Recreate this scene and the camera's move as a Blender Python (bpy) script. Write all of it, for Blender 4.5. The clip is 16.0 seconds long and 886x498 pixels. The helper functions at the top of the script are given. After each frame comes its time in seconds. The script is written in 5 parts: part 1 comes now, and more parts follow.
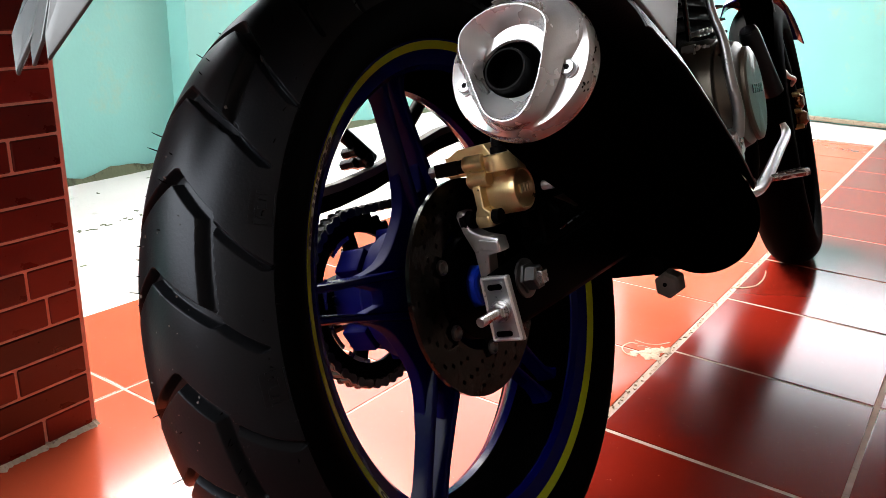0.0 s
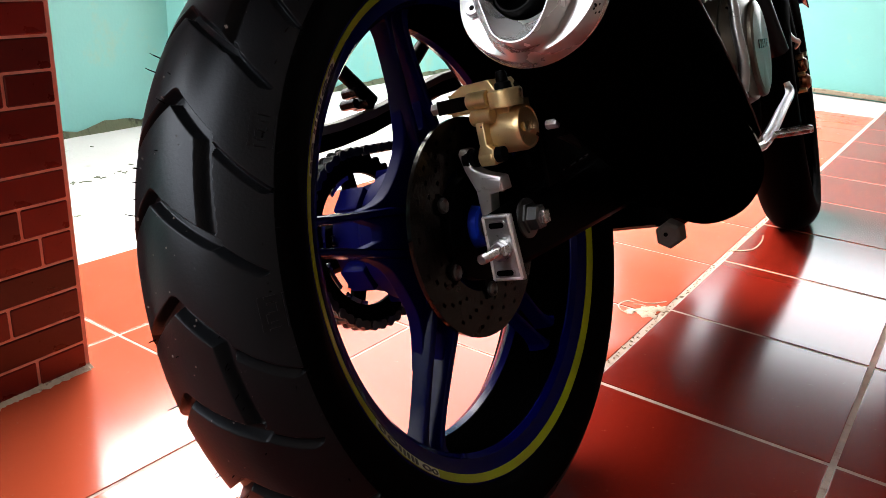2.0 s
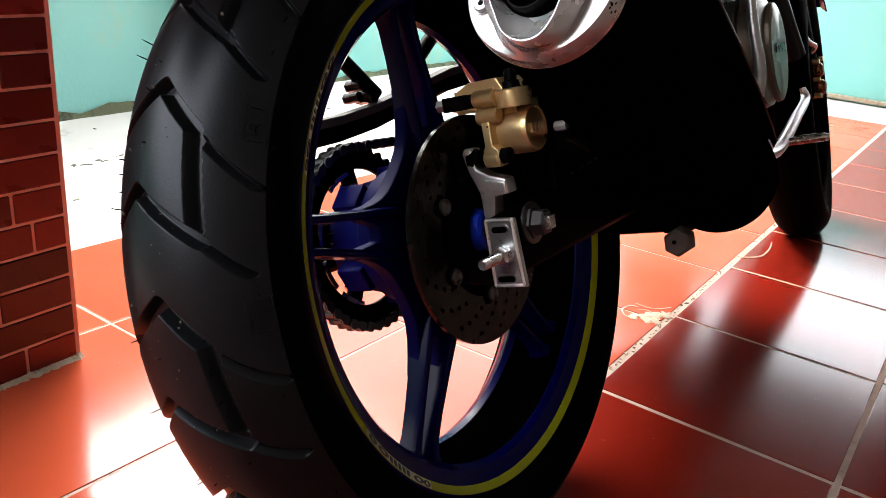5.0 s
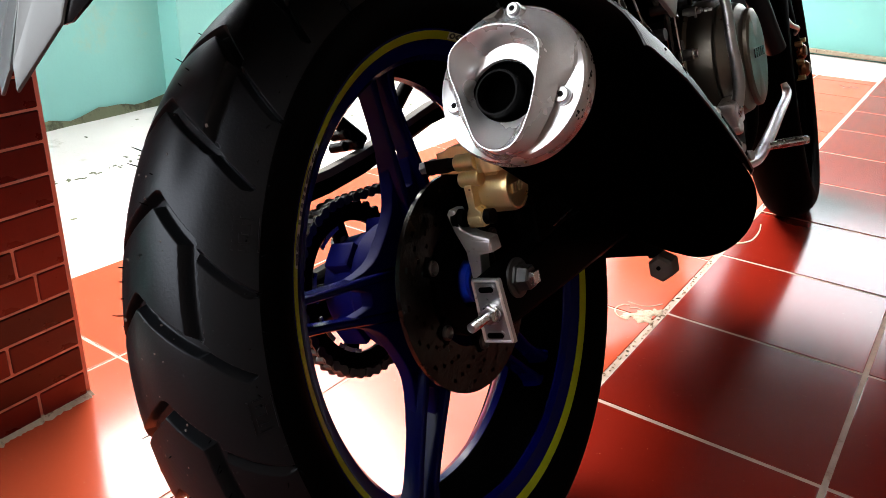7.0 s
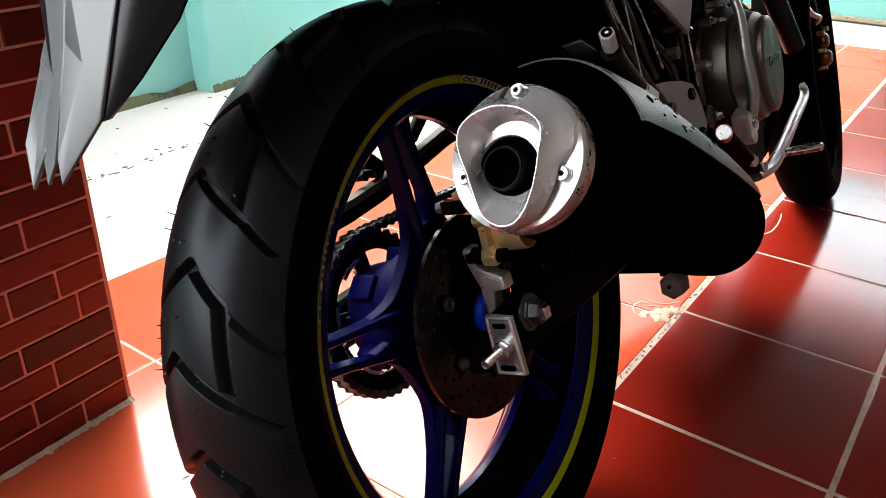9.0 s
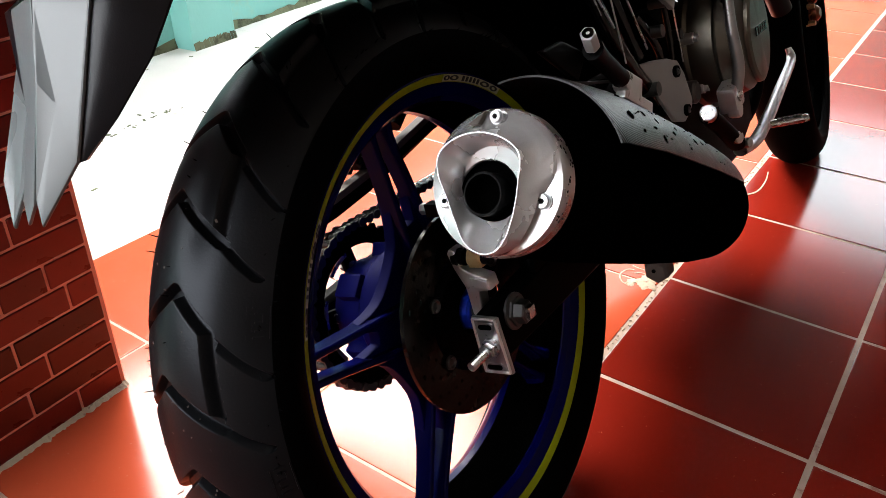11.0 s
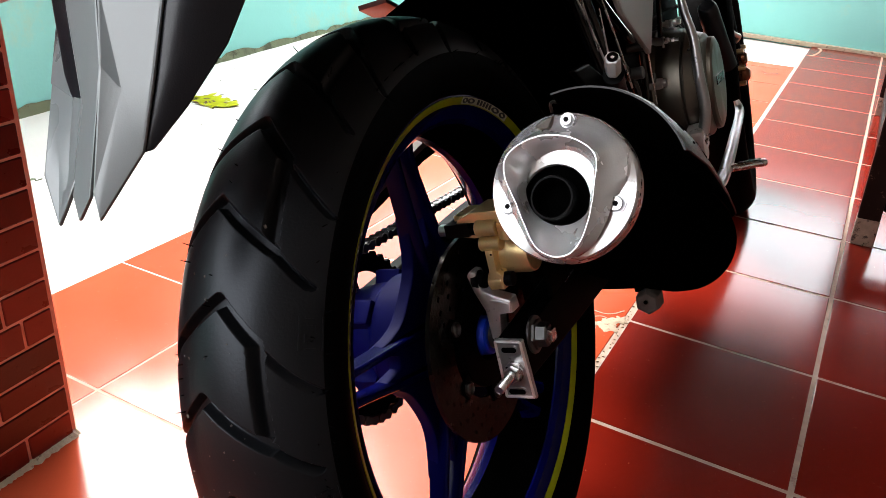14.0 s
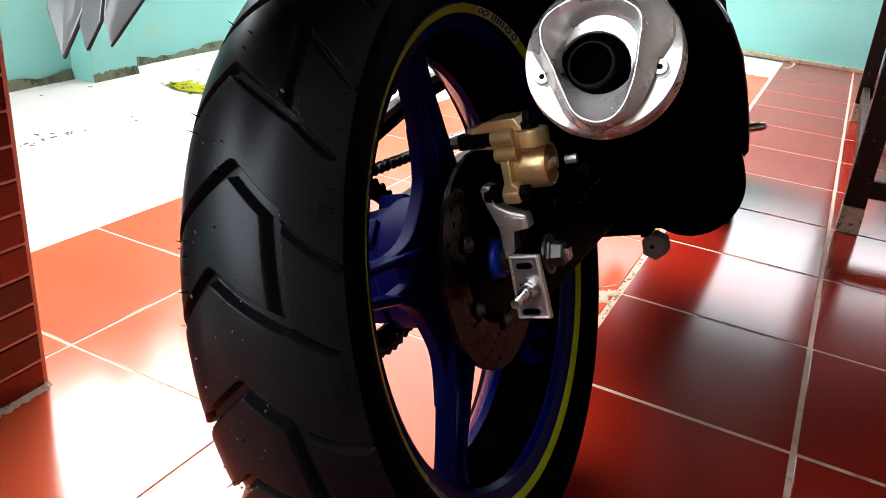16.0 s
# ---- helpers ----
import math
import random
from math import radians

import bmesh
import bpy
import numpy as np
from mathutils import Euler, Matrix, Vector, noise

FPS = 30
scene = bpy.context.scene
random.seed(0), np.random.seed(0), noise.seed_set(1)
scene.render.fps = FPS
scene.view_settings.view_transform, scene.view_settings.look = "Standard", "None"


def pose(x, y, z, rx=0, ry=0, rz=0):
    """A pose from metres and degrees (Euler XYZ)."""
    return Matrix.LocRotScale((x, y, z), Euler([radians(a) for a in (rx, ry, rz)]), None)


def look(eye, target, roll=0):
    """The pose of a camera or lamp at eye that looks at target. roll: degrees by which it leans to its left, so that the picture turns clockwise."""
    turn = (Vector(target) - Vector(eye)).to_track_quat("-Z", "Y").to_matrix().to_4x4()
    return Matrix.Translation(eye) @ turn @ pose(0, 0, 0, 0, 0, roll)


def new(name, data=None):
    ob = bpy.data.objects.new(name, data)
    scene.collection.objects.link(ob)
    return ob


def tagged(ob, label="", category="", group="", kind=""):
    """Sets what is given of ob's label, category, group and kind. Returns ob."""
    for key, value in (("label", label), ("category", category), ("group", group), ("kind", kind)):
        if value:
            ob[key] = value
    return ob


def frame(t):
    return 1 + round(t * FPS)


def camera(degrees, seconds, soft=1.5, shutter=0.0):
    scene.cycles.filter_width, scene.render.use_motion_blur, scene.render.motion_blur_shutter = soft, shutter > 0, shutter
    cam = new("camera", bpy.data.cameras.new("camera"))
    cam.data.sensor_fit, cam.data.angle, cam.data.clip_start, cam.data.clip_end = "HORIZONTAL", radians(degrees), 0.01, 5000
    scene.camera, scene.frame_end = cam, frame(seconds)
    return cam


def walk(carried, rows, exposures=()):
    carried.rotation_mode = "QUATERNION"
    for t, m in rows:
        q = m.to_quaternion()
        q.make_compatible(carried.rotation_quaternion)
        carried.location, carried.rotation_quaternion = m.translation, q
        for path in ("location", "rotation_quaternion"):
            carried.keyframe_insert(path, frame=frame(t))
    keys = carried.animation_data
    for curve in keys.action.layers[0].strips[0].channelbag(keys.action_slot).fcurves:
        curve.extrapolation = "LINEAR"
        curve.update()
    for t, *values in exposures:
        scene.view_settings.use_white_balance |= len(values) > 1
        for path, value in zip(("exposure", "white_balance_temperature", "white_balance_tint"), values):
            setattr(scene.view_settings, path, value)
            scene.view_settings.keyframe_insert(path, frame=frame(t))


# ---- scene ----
cam = camera(56.9, 16.0, soft=0.2)
PATH = [
    (0, (0.404, -0.603, 0.576), (-0.709, 0.946, -0.028), 1.2),
    (0.5, (0.406, -0.606, 0.571), (-0.691, 0.95, -0.042), 0.9),
    (1, (0.404, -0.608, 0.557), (-0.697, 0.925, -0.105), 1.3),
    (1.5, (0.404, -0.611, 0.548), (-0.702, 0.909, -0.135), 1.4),
    (2, (0.4, -0.606, 0.545), (-0.686, 0.934, -0.125), 2.5),
    (2.5, (0.396, -0.602, 0.531), (-0.663, 0.955, -0.144), 3.1),
    (3, (0.392, -0.598, 0.531), (-0.688, 0.955, -0.118), 3.4),
    (3.5, (0.386, -0.598, 0.521), (-0.689, 0.952, -0.144), 3.3),
    (4, (0.382, -0.59, 0.525), (-0.701, 0.954, -0.141), 5.0),
    (4.2, (0.383, -0.587, 0.527), (-0.699, 0.964, -0.122), 5.3),
    (6.3, (0.387, -0.574, 0.605), (-0.705, 0.916, -0.161), 1.8),
    (6.5, (0.386, -0.572, 0.616), (-0.698, 0.928, -0.141), 1.7),
    (7, (0.386, -0.573, 0.637), (-0.676, 0.93, -0.146), 1.4),
    (7.5, (0.387, -0.572, 0.659), (-0.685, 0.923, -0.125), 1.2),
    (8, (0.39, -0.577, 0.683), (-0.711, 0.9, -0.097), 0.3),
    (8.5, (0.392, -0.577, 0.7), (-0.7, 0.897, -0.097), 0.2),
    (9, (0.399, -0.573, 0.717), (-0.694, 0.858, -0.153), -0.1),
    (9.2, (0.397, -0.572, 0.722), (-0.683, 0.852, -0.175), -0.4),
    (11.3, (0.39, -0.547, 0.778), (-0.628, 0.841, -0.239), -0.9),
    (11.5, (0.39, -0.546, 0.782), (-0.611, 0.848, -0.245), -0.6),
    (12, (0.385, -0.553, 0.788), (-0.6, 0.874, -0.209), -0.5),
    (12.5, (0.363, -0.575, 0.779), (-0.598, 0.908, -0.158), 0.7),
    (13, (0.337, -0.595, 0.765), (-0.636, 0.895, -0.146), 1.3),
    (13.5, (0.316, -0.605, 0.748), (-0.589, 0.941, -0.141), 2.2),
    (14, (0.3, -0.617, 0.726), (-0.572, 0.967, -0.129), 2.7),
    (14.5, (0.285, -0.632, 0.698), (-0.587, 0.979, -0.105), 3.1),
    (15, (0.279, -0.639, 0.663), (-0.602, 0.969, -0.137), 4.7),
    (15.5, (0.275, -0.642, 0.638), (-0.581, 0.989, -0.14), 5.2),
    (16, (0.274, -0.64, 0.618), (-0.542, 1.003, -0.177), 4.8),
]
walk(cam, [(t, look(eye, target, roll)) for t, eye, target, roll in PATH])

# ---- world, sun and sky ----
world = bpy.data.worlds.new("world")
scene.world = world
world.use_nodes = True
wn = world.node_tree.nodes
sky = wn.new("ShaderNodeTexSky")
sky.sky_type = "NISHITA"
sky.sun_disc = False
sky.sun_elevation = radians(48)
sky.sun_rotation = radians(-60)
# bright haze: the clear sky mixed with an even white veil
veil = wn.new("ShaderNodeMix")
veil.data_type = "RGBA"
veil.inputs["Factor"].default_value = 0.75
veil.inputs["B"].default_value = (9.0, 8.9, 8.8, 1)
world.node_tree.links.new(sky.outputs["Color"], veil.inputs["A"])
world.node_tree.links.new(veil.outputs["Result"], wn["Background"].inputs["Color"])
wn["Background"].inputs["Strength"].default_value = 0.15
sun_data = bpy.data.lights.new("sun", "SUN")
sun_data.energy, sun_data.angle, sun_data.color = 2.9, radians(39), (1.0, 0.95, 0.88)
sun = new("sun", sun_data)
SUN_FROM = Vector((-0.5795, 0.3346, 0.7431)).normalized()
sun.matrix_basis = look(SUN_FROM * 20, (0, 0, 0))
scene.view_settings.exposure = 2.92


# ---- materials ----
def material(name, colour, rough=0.5, metal=0.0, vary=0.15, grain=18.0, bump=0.15, fine=220.0, dirt=None, dirt_amount=0.0,
             dirt_scale=9.0, coat=0.0, spec=0.5, per_piece=0.0, rough_vary=0.12):
    """A principled surface with colour and gloss that vary at two scales, optional worn or dirty spots and a tint for each piece."""
    m = bpy.data.materials.new(name)
    m.use_nodes = True
    t = m.node_tree
    b = t.nodes["Principled BSDF"]
    link = t.links.new
    co = t.nodes.new("ShaderNodeTexCoord")
    n1 = t.nodes.new("ShaderNodeTexNoise")
    n1.inputs["Scale"].default_value, n1.inputs["Detail"].default_value = grain, 5.0
    link(co.outputs["Object"], n1.inputs["Vector"])
    n2 = t.nodes.new("ShaderNodeTexNoise")
    n2.inputs["Scale"].default_value, n2.inputs["Detail"].default_value = fine, 3.0
    link(co.outputs["Object"], n2.inputs["Vector"])
    mix = t.nodes.new("ShaderNodeMix")
    mix.data_type = "RGBA"
    mix.inputs["A"].default_value = (*[c * (1 - vary) for c in colour], 1)
    mix.inputs["B"].default_value = (*[min(1.0, c * (1 + vary)) for c in colour], 1)
    link(n1.outputs["Fac"], mix.inputs["Factor"])
    out = mix.outputs["Result"]
    if per_piece:
        info = t.nodes.new("ShaderNodeObjectInfo")
        hsv = t.nodes.new("ShaderNodeHueSaturation")
        mr = t.nodes.new("ShaderNodeMapRange")
        mr.inputs["To Min"].default_value, mr.inputs["To Max"].default_value = 1 - per_piece, 1 + per_piece
        link(info.outputs["Random"], mr.inputs["Value"])
        link(mr.outputs["Result"], hsv.inputs["Value"])
        link(out, hsv.inputs["Color"])
        out = hsv.outputs["Color"]
    if dirt:
        n3 = t.nodes.new("ShaderNodeTexNoise")
        n3.inputs["Scale"].default_value, n3.inputs["Detail"].default_value, n3.inputs["Roughness"].default_value = dirt_scale, 8.0, 0.7
        link(co.outputs["Object"], n3.inputs["Vector"])
        ramp = t.nodes.new("ShaderNodeValToRGB")
        ramp.color_ramp.elements[0].position, ramp.color_ramp.elements[1].position = 0.62 - 0.3 * dirt_amount, 0.7 - 0.25 * dirt_amount
        link(n3.outputs["Fac"], ramp.inputs["Fac"])
        m2 = t.nodes.new("ShaderNodeMix")
        m2.data_type = "RGBA"
        m2.inputs["B"].default_value = (*dirt, 1)
        link(out, m2.inputs["A"])
        link(ramp.outputs["Color"], m2.inputs["Factor"])
        out = m2.outputs["Result"]
    link(out, b.inputs["Base Color"])
    rr = t.nodes.new("ShaderNodeMapRange")
    rr.inputs["To Min"].default_value, rr.inputs["To Max"].default_value = max(0.02, rough - rough_vary), min(1.0, rough + rough_vary)
    link(n1.outputs["Fac"], rr.inputs["Value"])
    link(rr.outputs["Result"], b.inputs["Roughness"])
    b.inputs["Metallic"].default_value = metal
    b.inputs["Specular IOR Level"].default_value = spec
    b.inputs["Coat Weight"].default_value = coat
    b.inputs["Coat Roughness"].default_value = 0.08
    if bump:
        bp = t.nodes.new("ShaderNodeBump")
        bp.inputs["Strength"].default_value, bp.inputs["Distance"].default_value = bump, 0.001
        link(n2.outputs["Fac"], bp.inputs["Height"])
        link(bp.outputs["Normal"], b.inputs["Normal"])
    return m


RUBBER = material("tyre_rubber", (0.0032, 0.0036, 0.0044), rough=0.36, vary=0.35, grain=14, bump=0.12, fine=520, dirt=(0.024, 0.025, 0.027), dirt_amount=-0.10, dirt_scale=190, spec=0.20, rough_vary=0.06)
RUBBER.node_tree.nodes["Principled BSDF"].inputs["Specular Tint"].default_value = (0.84, 0.90, 1.0, 1.0)
# tread rubber darkened, so the sidewalls carry their shade in the colour
SHADED_RUBBER = material("shaded_side_rubber", (0.0008, 0.0008, 0.0009), rough=0.65, vary=0.3, grain=20, bump=0.15, fine=300, spec=0.01)
BLUE = material("blue_paint", (0.0006, 0.0010, 0.048), rough=0.20, metal=0.0, vary=0.2, grain=30, bump=0.03, fine=900, spec=0.07, rough_vary=0.06)
HUB_BLUE = material("satin_blue_casting", (0.0008, 0.0013, 0.060), rough=0.62, vary=0.25, grain=40, bump=0.12, fine=600, spec=0.05)
# brighter copy of the hub's blue: the light on the nose is in the colour
LIT_BLUE = material("lit_blue_hub_paint", (0.003, 0.03, 0.45), rough=0.35, vary=0.1, grain=40, bump=0.03)
YELLOW = material("yellow_sticker", (0.26, 0.30, 0.003), rough=0.4, vary=0.12, grain=40, bump=0.03, spec=0.12)
PALE_STICKER = material("silvery_sticker", (0.46, 0.47, 0.36), rough=0.4, vary=0.12, grain=40, bump=0.03, spec=0.12)
INK = material("black_print", (0.012, 0.012, 0.012), rough=0.5, vary=0.2, bump=0.0)
BLACK = material("black_paint", (0.0004, 0.0004, 0.0005), rough=0.5, vary=0.3, grain=25, bump=0.08, fine=500, spec=0.025)
PLASTIC = material("black_plastic", (0.0008, 0.0008, 0.001), rough=0.55, vary=0.3, grain=30, bump=0.25, fine=700, spec=0.06)
# matt black for painted parts; on the wheels it also stands for deep shade
MATT_SHADE_BLACK = material("matt_black_paint_and_shade", (0.0006, 0.0006, 0.0006), rough=0.85, vary=0.3, grain=30, bump=0.1, fine=500, spec=0.0)
GLOSS_BLACK = material("gloss_black_paint", (0.0010, 0.0010, 0.0013), rough=0.16, vary=0.2, grain=20, bump=0.03, fine=600, spec=0.5, rough_vary=0.05)
STEEL = material("bright_steel", (0.62, 0.62, 0.63), rough=0.28, metal=1.0, vary=0.15, grain=60, bump=0.06, fine=600)
ALLOY = material("cast_alloy", (0.82, 0.82, 0.83), rough=0.36, metal=0.9, vary=0.2, grain=45, bump=0.2, fine=500, dirt=(0.12, 0.11, 0.10), dirt_amount=0.08, dirt_scale=60)
SILVER = material("silver_paint", (0.56, 0.565, 0.57), rough=0.27, metal=0.7, vary=0.06, grain=12, bump=0.05, fine=900, dirt=(0.02, 0.02, 0.02), dirt_amount=-0.12, dirt_scale=38)
GOLD = material("gold_anodised", (0.66, 0.49, 0.24), rough=0.32, metal=0.75, vary=0.15, grain=50, bump=0.07, fine=500, dirt=(0.10, 0.07, 0.03), dirt_amount=-0.02, dirt_scale=50)
HEEL_GREY = material("satin_grey_plate", (0.32, 0.322, 0.32), rough=0.38, vary=0.12, grain=20, bump=0.05, fine=900, spec=0.4)
BRONZE = material("bronze_case", (0.115, 0.102, 0.082), rough=0.33, metal=0.85, vary=0.15, grain=30, bump=0.1, fine=700)
DISC = material("brake_disc_steel", (0.020, 0.017, 0.015), rough=0.24, metal=0.9, vary=0.7, grain=60, bump=0.3, fine=260, spec=0.3, dirt=(0.004, 0.003, 0.003), dirt_amount=0.35, dirt_scale=45)
COPPER = material("copper_brown_anodised", (0.22, 0.085, 0.038), rough=0.30, metal=0.8, vary=0.2, grain=40, bump=0.05, fine=600)
CAST = material("dull_cast_alloy", (0.40, 0.40, 0.405), rough=0.34, metal=0.9, vary=0.25, grain=40, bump=0.15, fine=500, dirt=(0.05, 0.05, 0.05), dirt_amount=0.08, dirt_scale=50)
CHAIN = material("oily_chain_steel", (0.10, 0.10, 0.10), rough=0.35, metal=0.9, vary=0.4, grain=60, bump=0.1)
GREY_RUBBER = material("worn_grey_rubber", (0.10, 0.085, 0.075), rough=0.8, vary=0.3, grain=60, bump=0.4, fine=300)
GREY_PLASTIC = material("grey_satin_plastic", (0.115, 0.132, 0.136), rough=0.30, vary=0.10, grain=9, bump=0.05, fine=900)
DARK_GREY = material("charcoal_plastic", (0.0055, 0.0062, 0.0085), rough=0.34, vary=0.2, grain=15, bump=0.10, fine=900, spec=0.22)
PINK_SHEET = material("scuffed_red_lens", (0.10, 0.045, 0.045), rough=0.35, vary=0.3, grain=20, bump=0.05)
ORANGE = material("orange_print", (0.62, 0.25, 0.05), rough=0.5, vary=0.2, grain=20, bump=0.02)
WHITE_PLATE = material("white_plate", (0.55, 0.55, 0.55), rough=0.45, vary=0.1, grain=20, bump=0.02)
# one kind of tile in two colours: darkened for shade, brightened for sun
TILE = material("shaded_glazed_red_tile", (0.165, 0.0095, 0.0045), rough=0.16, vary=0.16, grain=6, bump=0.02, fine=60, per_piece=0.08, rough_vary=0.03, spec=0.32, coat=0.0, dirt=(0.42, 0.16, 0.10), dirt_amount=-0.1, dirt_scale=90)
ORANGE_TILE = material("sunlit_orange_red_tile", (0.40, 0.060, 0.024), rough=0.15, vary=0.16, grain=6, bump=0.03, fine=80, per_piece=0.08, rough_vary=0.05, spec=0.13, dirt=(0.42, 0.16, 0.10), dirt_amount=-0.08, dirt_scale=90)
GROUT = material("pale_grout", (0.42, 0.30, 0.235), rough=0.85, vary=0.3, grain=40, bump=0.6, fine=260, dirt=(0.24, 0.13, 0.10), dirt_amount=0.15, dirt_scale=30)
MORTAR = material("pale_mortar", (0.42, 0.32, 0.23), rough=0.9, vary=0.3, grain=60, bump=0.9, fine=240, dirt=(0.2, 0.12, 0.09), dirt_amount=0.2, dirt_scale=60)
CONCRETE = material("sunlit_concrete", (0.62, 0.60, 0.56), rough=0.9, vary=0.12, grain=5, bump=0.5, fine=120, dirt=(0.42, 0.40, 0.34), dirt_amount=0.05, dirt_scale=6)
TEAL = material("teal_wall_paint", (0.235, 0.57, 0.53), rough=0.7, vary=0.10, grain=3, bump=0.5, fine=90, dirt=(0.31, 0.55, 0.46), dirt_amount=0.2, dirt_scale=3)
DAMP = material("damp_wall_foot", (0.13, 0.15, 0.085), rough=0.9, vary=0.5, grain=12, bump=0.8, fine=120, dirt=(0.05, 0.055, 0.03), dirt_amount=0.4, dirt_scale=14)
BRICK = material("glazed_brown_brick", (0.090, 0.0085, 0.0055), rough=0.30, vary=0.25, grain=20, bump=0.35, fine=180, per_piece=0.75, spec=0.4)
JOINT = material("brick_joint", (0.72, 0.45, 0.37), rough=0.85, vary=0.3, grain=50, bump=0.6, fine=260)
WOOD = material("dark_stained_wood", (0.010, 0.0035, 0.0025), rough=0.5, vary=0.4, grain=30, bump=0.25, fine=200, spec=0.12, dirt=(0.20, 0.13, 0.10), dirt_amount=0.03, dirt_scale=60)
WORN_WOOD = material("bare_worn_wood", (0.30, 0.20, 0.15), rough=0.8, vary=0.5, grain=60, bump=0.8, fine=200, dirt=(0.03, 0.015, 0.01), dirt_amount=0.3, dirt_scale=70)
PLASTER = material("brown_wall_paint", (0.12, 0.09, 0.07), rough=0.9, vary=0.1, grain=3, bump=0.3, fine=90)
CEILING = material("brown_ceiling_boards", (0.035, 0.02, 0.013), rough=0.7, vary=0.2, grain=5, bump=0.2, fine=60)
LEAF = material("yellow_green_leaf", (0.34, 0.37, 0.012), rough=0.8, vary=0.5, grain=40, bump=0.3, fine=200, spec=0.05)
DRY_LEAF = material("dry_brown_leaf", (0.06, 0.025, 0.012), rough=0.8, vary=0.4, grain=60, bump=0.3)


def carbon_material():
    """Black wrap with a fine ribbed weave and scuffs."""
    m = material("carbon_wrap", (0.0022, 0.0022, 0.0023), rough=0.36, vary=0.3, grain=40, bump=0.0, spec=0.24)
    t = m.node_tree
    co = t.nodes.new("ShaderNodeTexCoord")
    w = t.nodes.new("ShaderNodeTexWave")
    w.bands_direction = "Y"
    w.inputs["Scale"].default_value, w.inputs["Distortion"].default_value = 120.0, 1.4
    t.links.new(co.outputs["Object"], w.inputs["Vector"])
    bp = t.nodes.new("ShaderNodeBump")
    bp.inputs["Strength"].default_value, bp.inputs["Distance"].default_value = 0.22, 0.001
    t.links.new(w.outputs["Fac"], bp.inputs["Height"])
    t.links.new(bp.outputs["Normal"], t.nodes["Principled BSDF"].inputs["Normal"])
    return m


CARBON = carbon_material()


# ---- mesh building ----
class Shape:
    """Vertices and faces gathered piece by piece into one mesh."""

    def __init__(self):
        self.v, self.f = [], []

    def add(self, verts, faces):
        k = len(self.v)
        self.v += [tuple(p) for p in verts]
        self.f += [tuple(i + k for i in q) for q in faces]
        return self

    def loft(self, rings, closed=True, cap0=True, cap1=True, around=False):
        n = len(rings[0])
        verts = [p for ring in rings for p in ring]
        faces = []
        m = len(rings)
        for i in range(m if around else m - 1):
            for j in range(n if closed else n - 1):
                a, b = i * n, ((i + 1) % m) * n
                faces.append((a + j, a + (j + 1) % n, b + (j + 1) % n, b + j))
        if cap0 and not around:
            faces.append(tuple(reversed(range(n))))
        if cap1 and not around:
            faces.append(tuple((m - 1) * n + j for j in range(n)))
        return self.add(verts, faces)

    def box(self, centre, size, turn=None, taper=1.0):
        x, y, z = [s / 2 for s in size]
        pts = [Vector((sx * x * (taper if sz > 0 else 1), sy * y * (taper if sz > 0 else 1), sz * z)) for sz in (-1, 1) for sx, sy in ((-1, -1), (1, -1), (1, 1), (-1, 1))]
        if turn is not None:
            pts = [turn @ p for p in pts]
        pts = [p + Vector(centre) for p in pts]
        return self.add(pts, [(3, 2, 1, 0), (4, 5, 6, 7), (0, 1, 5, 4), (1, 2, 6, 5), (2, 3, 7, 6), (3, 0, 4, 7)])

    def spin(self, profile, n=48, centre=(0, 0, 0), axis="x", closed_profile=False, a0=0.0, a1=360.0):
        """A profile of (along, radius) turned round an axis."""
        rings = []
        whole = abs(a1 - a0) >= 360
        for i in range(n if whole else n + 1):
            a = radians(a0 + (a1 - a0) * i / n)
            ring = []
            for s, r in profile:
                p = {"x": (s, r * math.cos(a), r * math.sin(a)), "y": (r * math.sin(a), s, r * math.cos(a)), "z": (r * math.cos(a), r * math.sin(a), s)}[axis]
                ring.append(Vector(p) + Vector(centre))
            rings.append(ring)
        return self.loft(rings, closed=closed_profile, cap0=closed_profile and not whole, cap1=closed_profile and not whole, around=whole)

    def rod(self, p, q, r, r2=None, n=16, caps=True):
        p, q = Vector(p), Vector(q)
        d = (q - p).normalized()
        u = d.orthogonal().normalized()
        w = d.cross(u)
        rings = []
        for c, rad in ((p, r), (q, r if r2 is None else r2)):
            rings.append([c + (u * math.cos(2 * math.pi * k / n) + w * math.sin(2 * math.pi * k / n)) * rad for k in range(n)])
        return self.loft(rings, cap0=caps, cap1=caps)

    def pipe(self, points, r, n=14, flat=1.0, up=(0, 0, 1), smooth=4):
        """A round or flattened bar along a smoothed line; r may be a list."""
        pts = [Vector(p) for p in points]
        rr = list(r) if isinstance(r, (list, tuple)) else [r] * len(pts)
        line, rad = [], []
        for i in range(len(pts) - 1):
            p0, p1, p2, p3 = pts[max(i - 1, 0)], pts[i], pts[i + 1], pts[min(i + 2, len(pts) - 1)]
            for k in range(smooth):
                s = k / smooth
                line.append(0.5 * ((2 * p1) + (p2 - p0) * s + (2 * p0 - 5 * p1 + 4 * p2 - p3) * s * s + (3 * p1 - p0 - 3 * p2 + p3) * s ** 3))
                rad.append(rr[i] * (1 - s) + rr[i + 1] * s)
        line.append(pts[-1])
        rad.append(rr[-1])
        rings = []
        for i, c in enumerate(line):
            d = (line[min(i + 1, len(line) - 1)] - line[max(i - 1, 0)]).normalized()
            u = d.cross(Vector(up))
            u = u.normalized() if u.length > 1e-4 else d.orthogonal().normalized()
            w = u.cross(d)
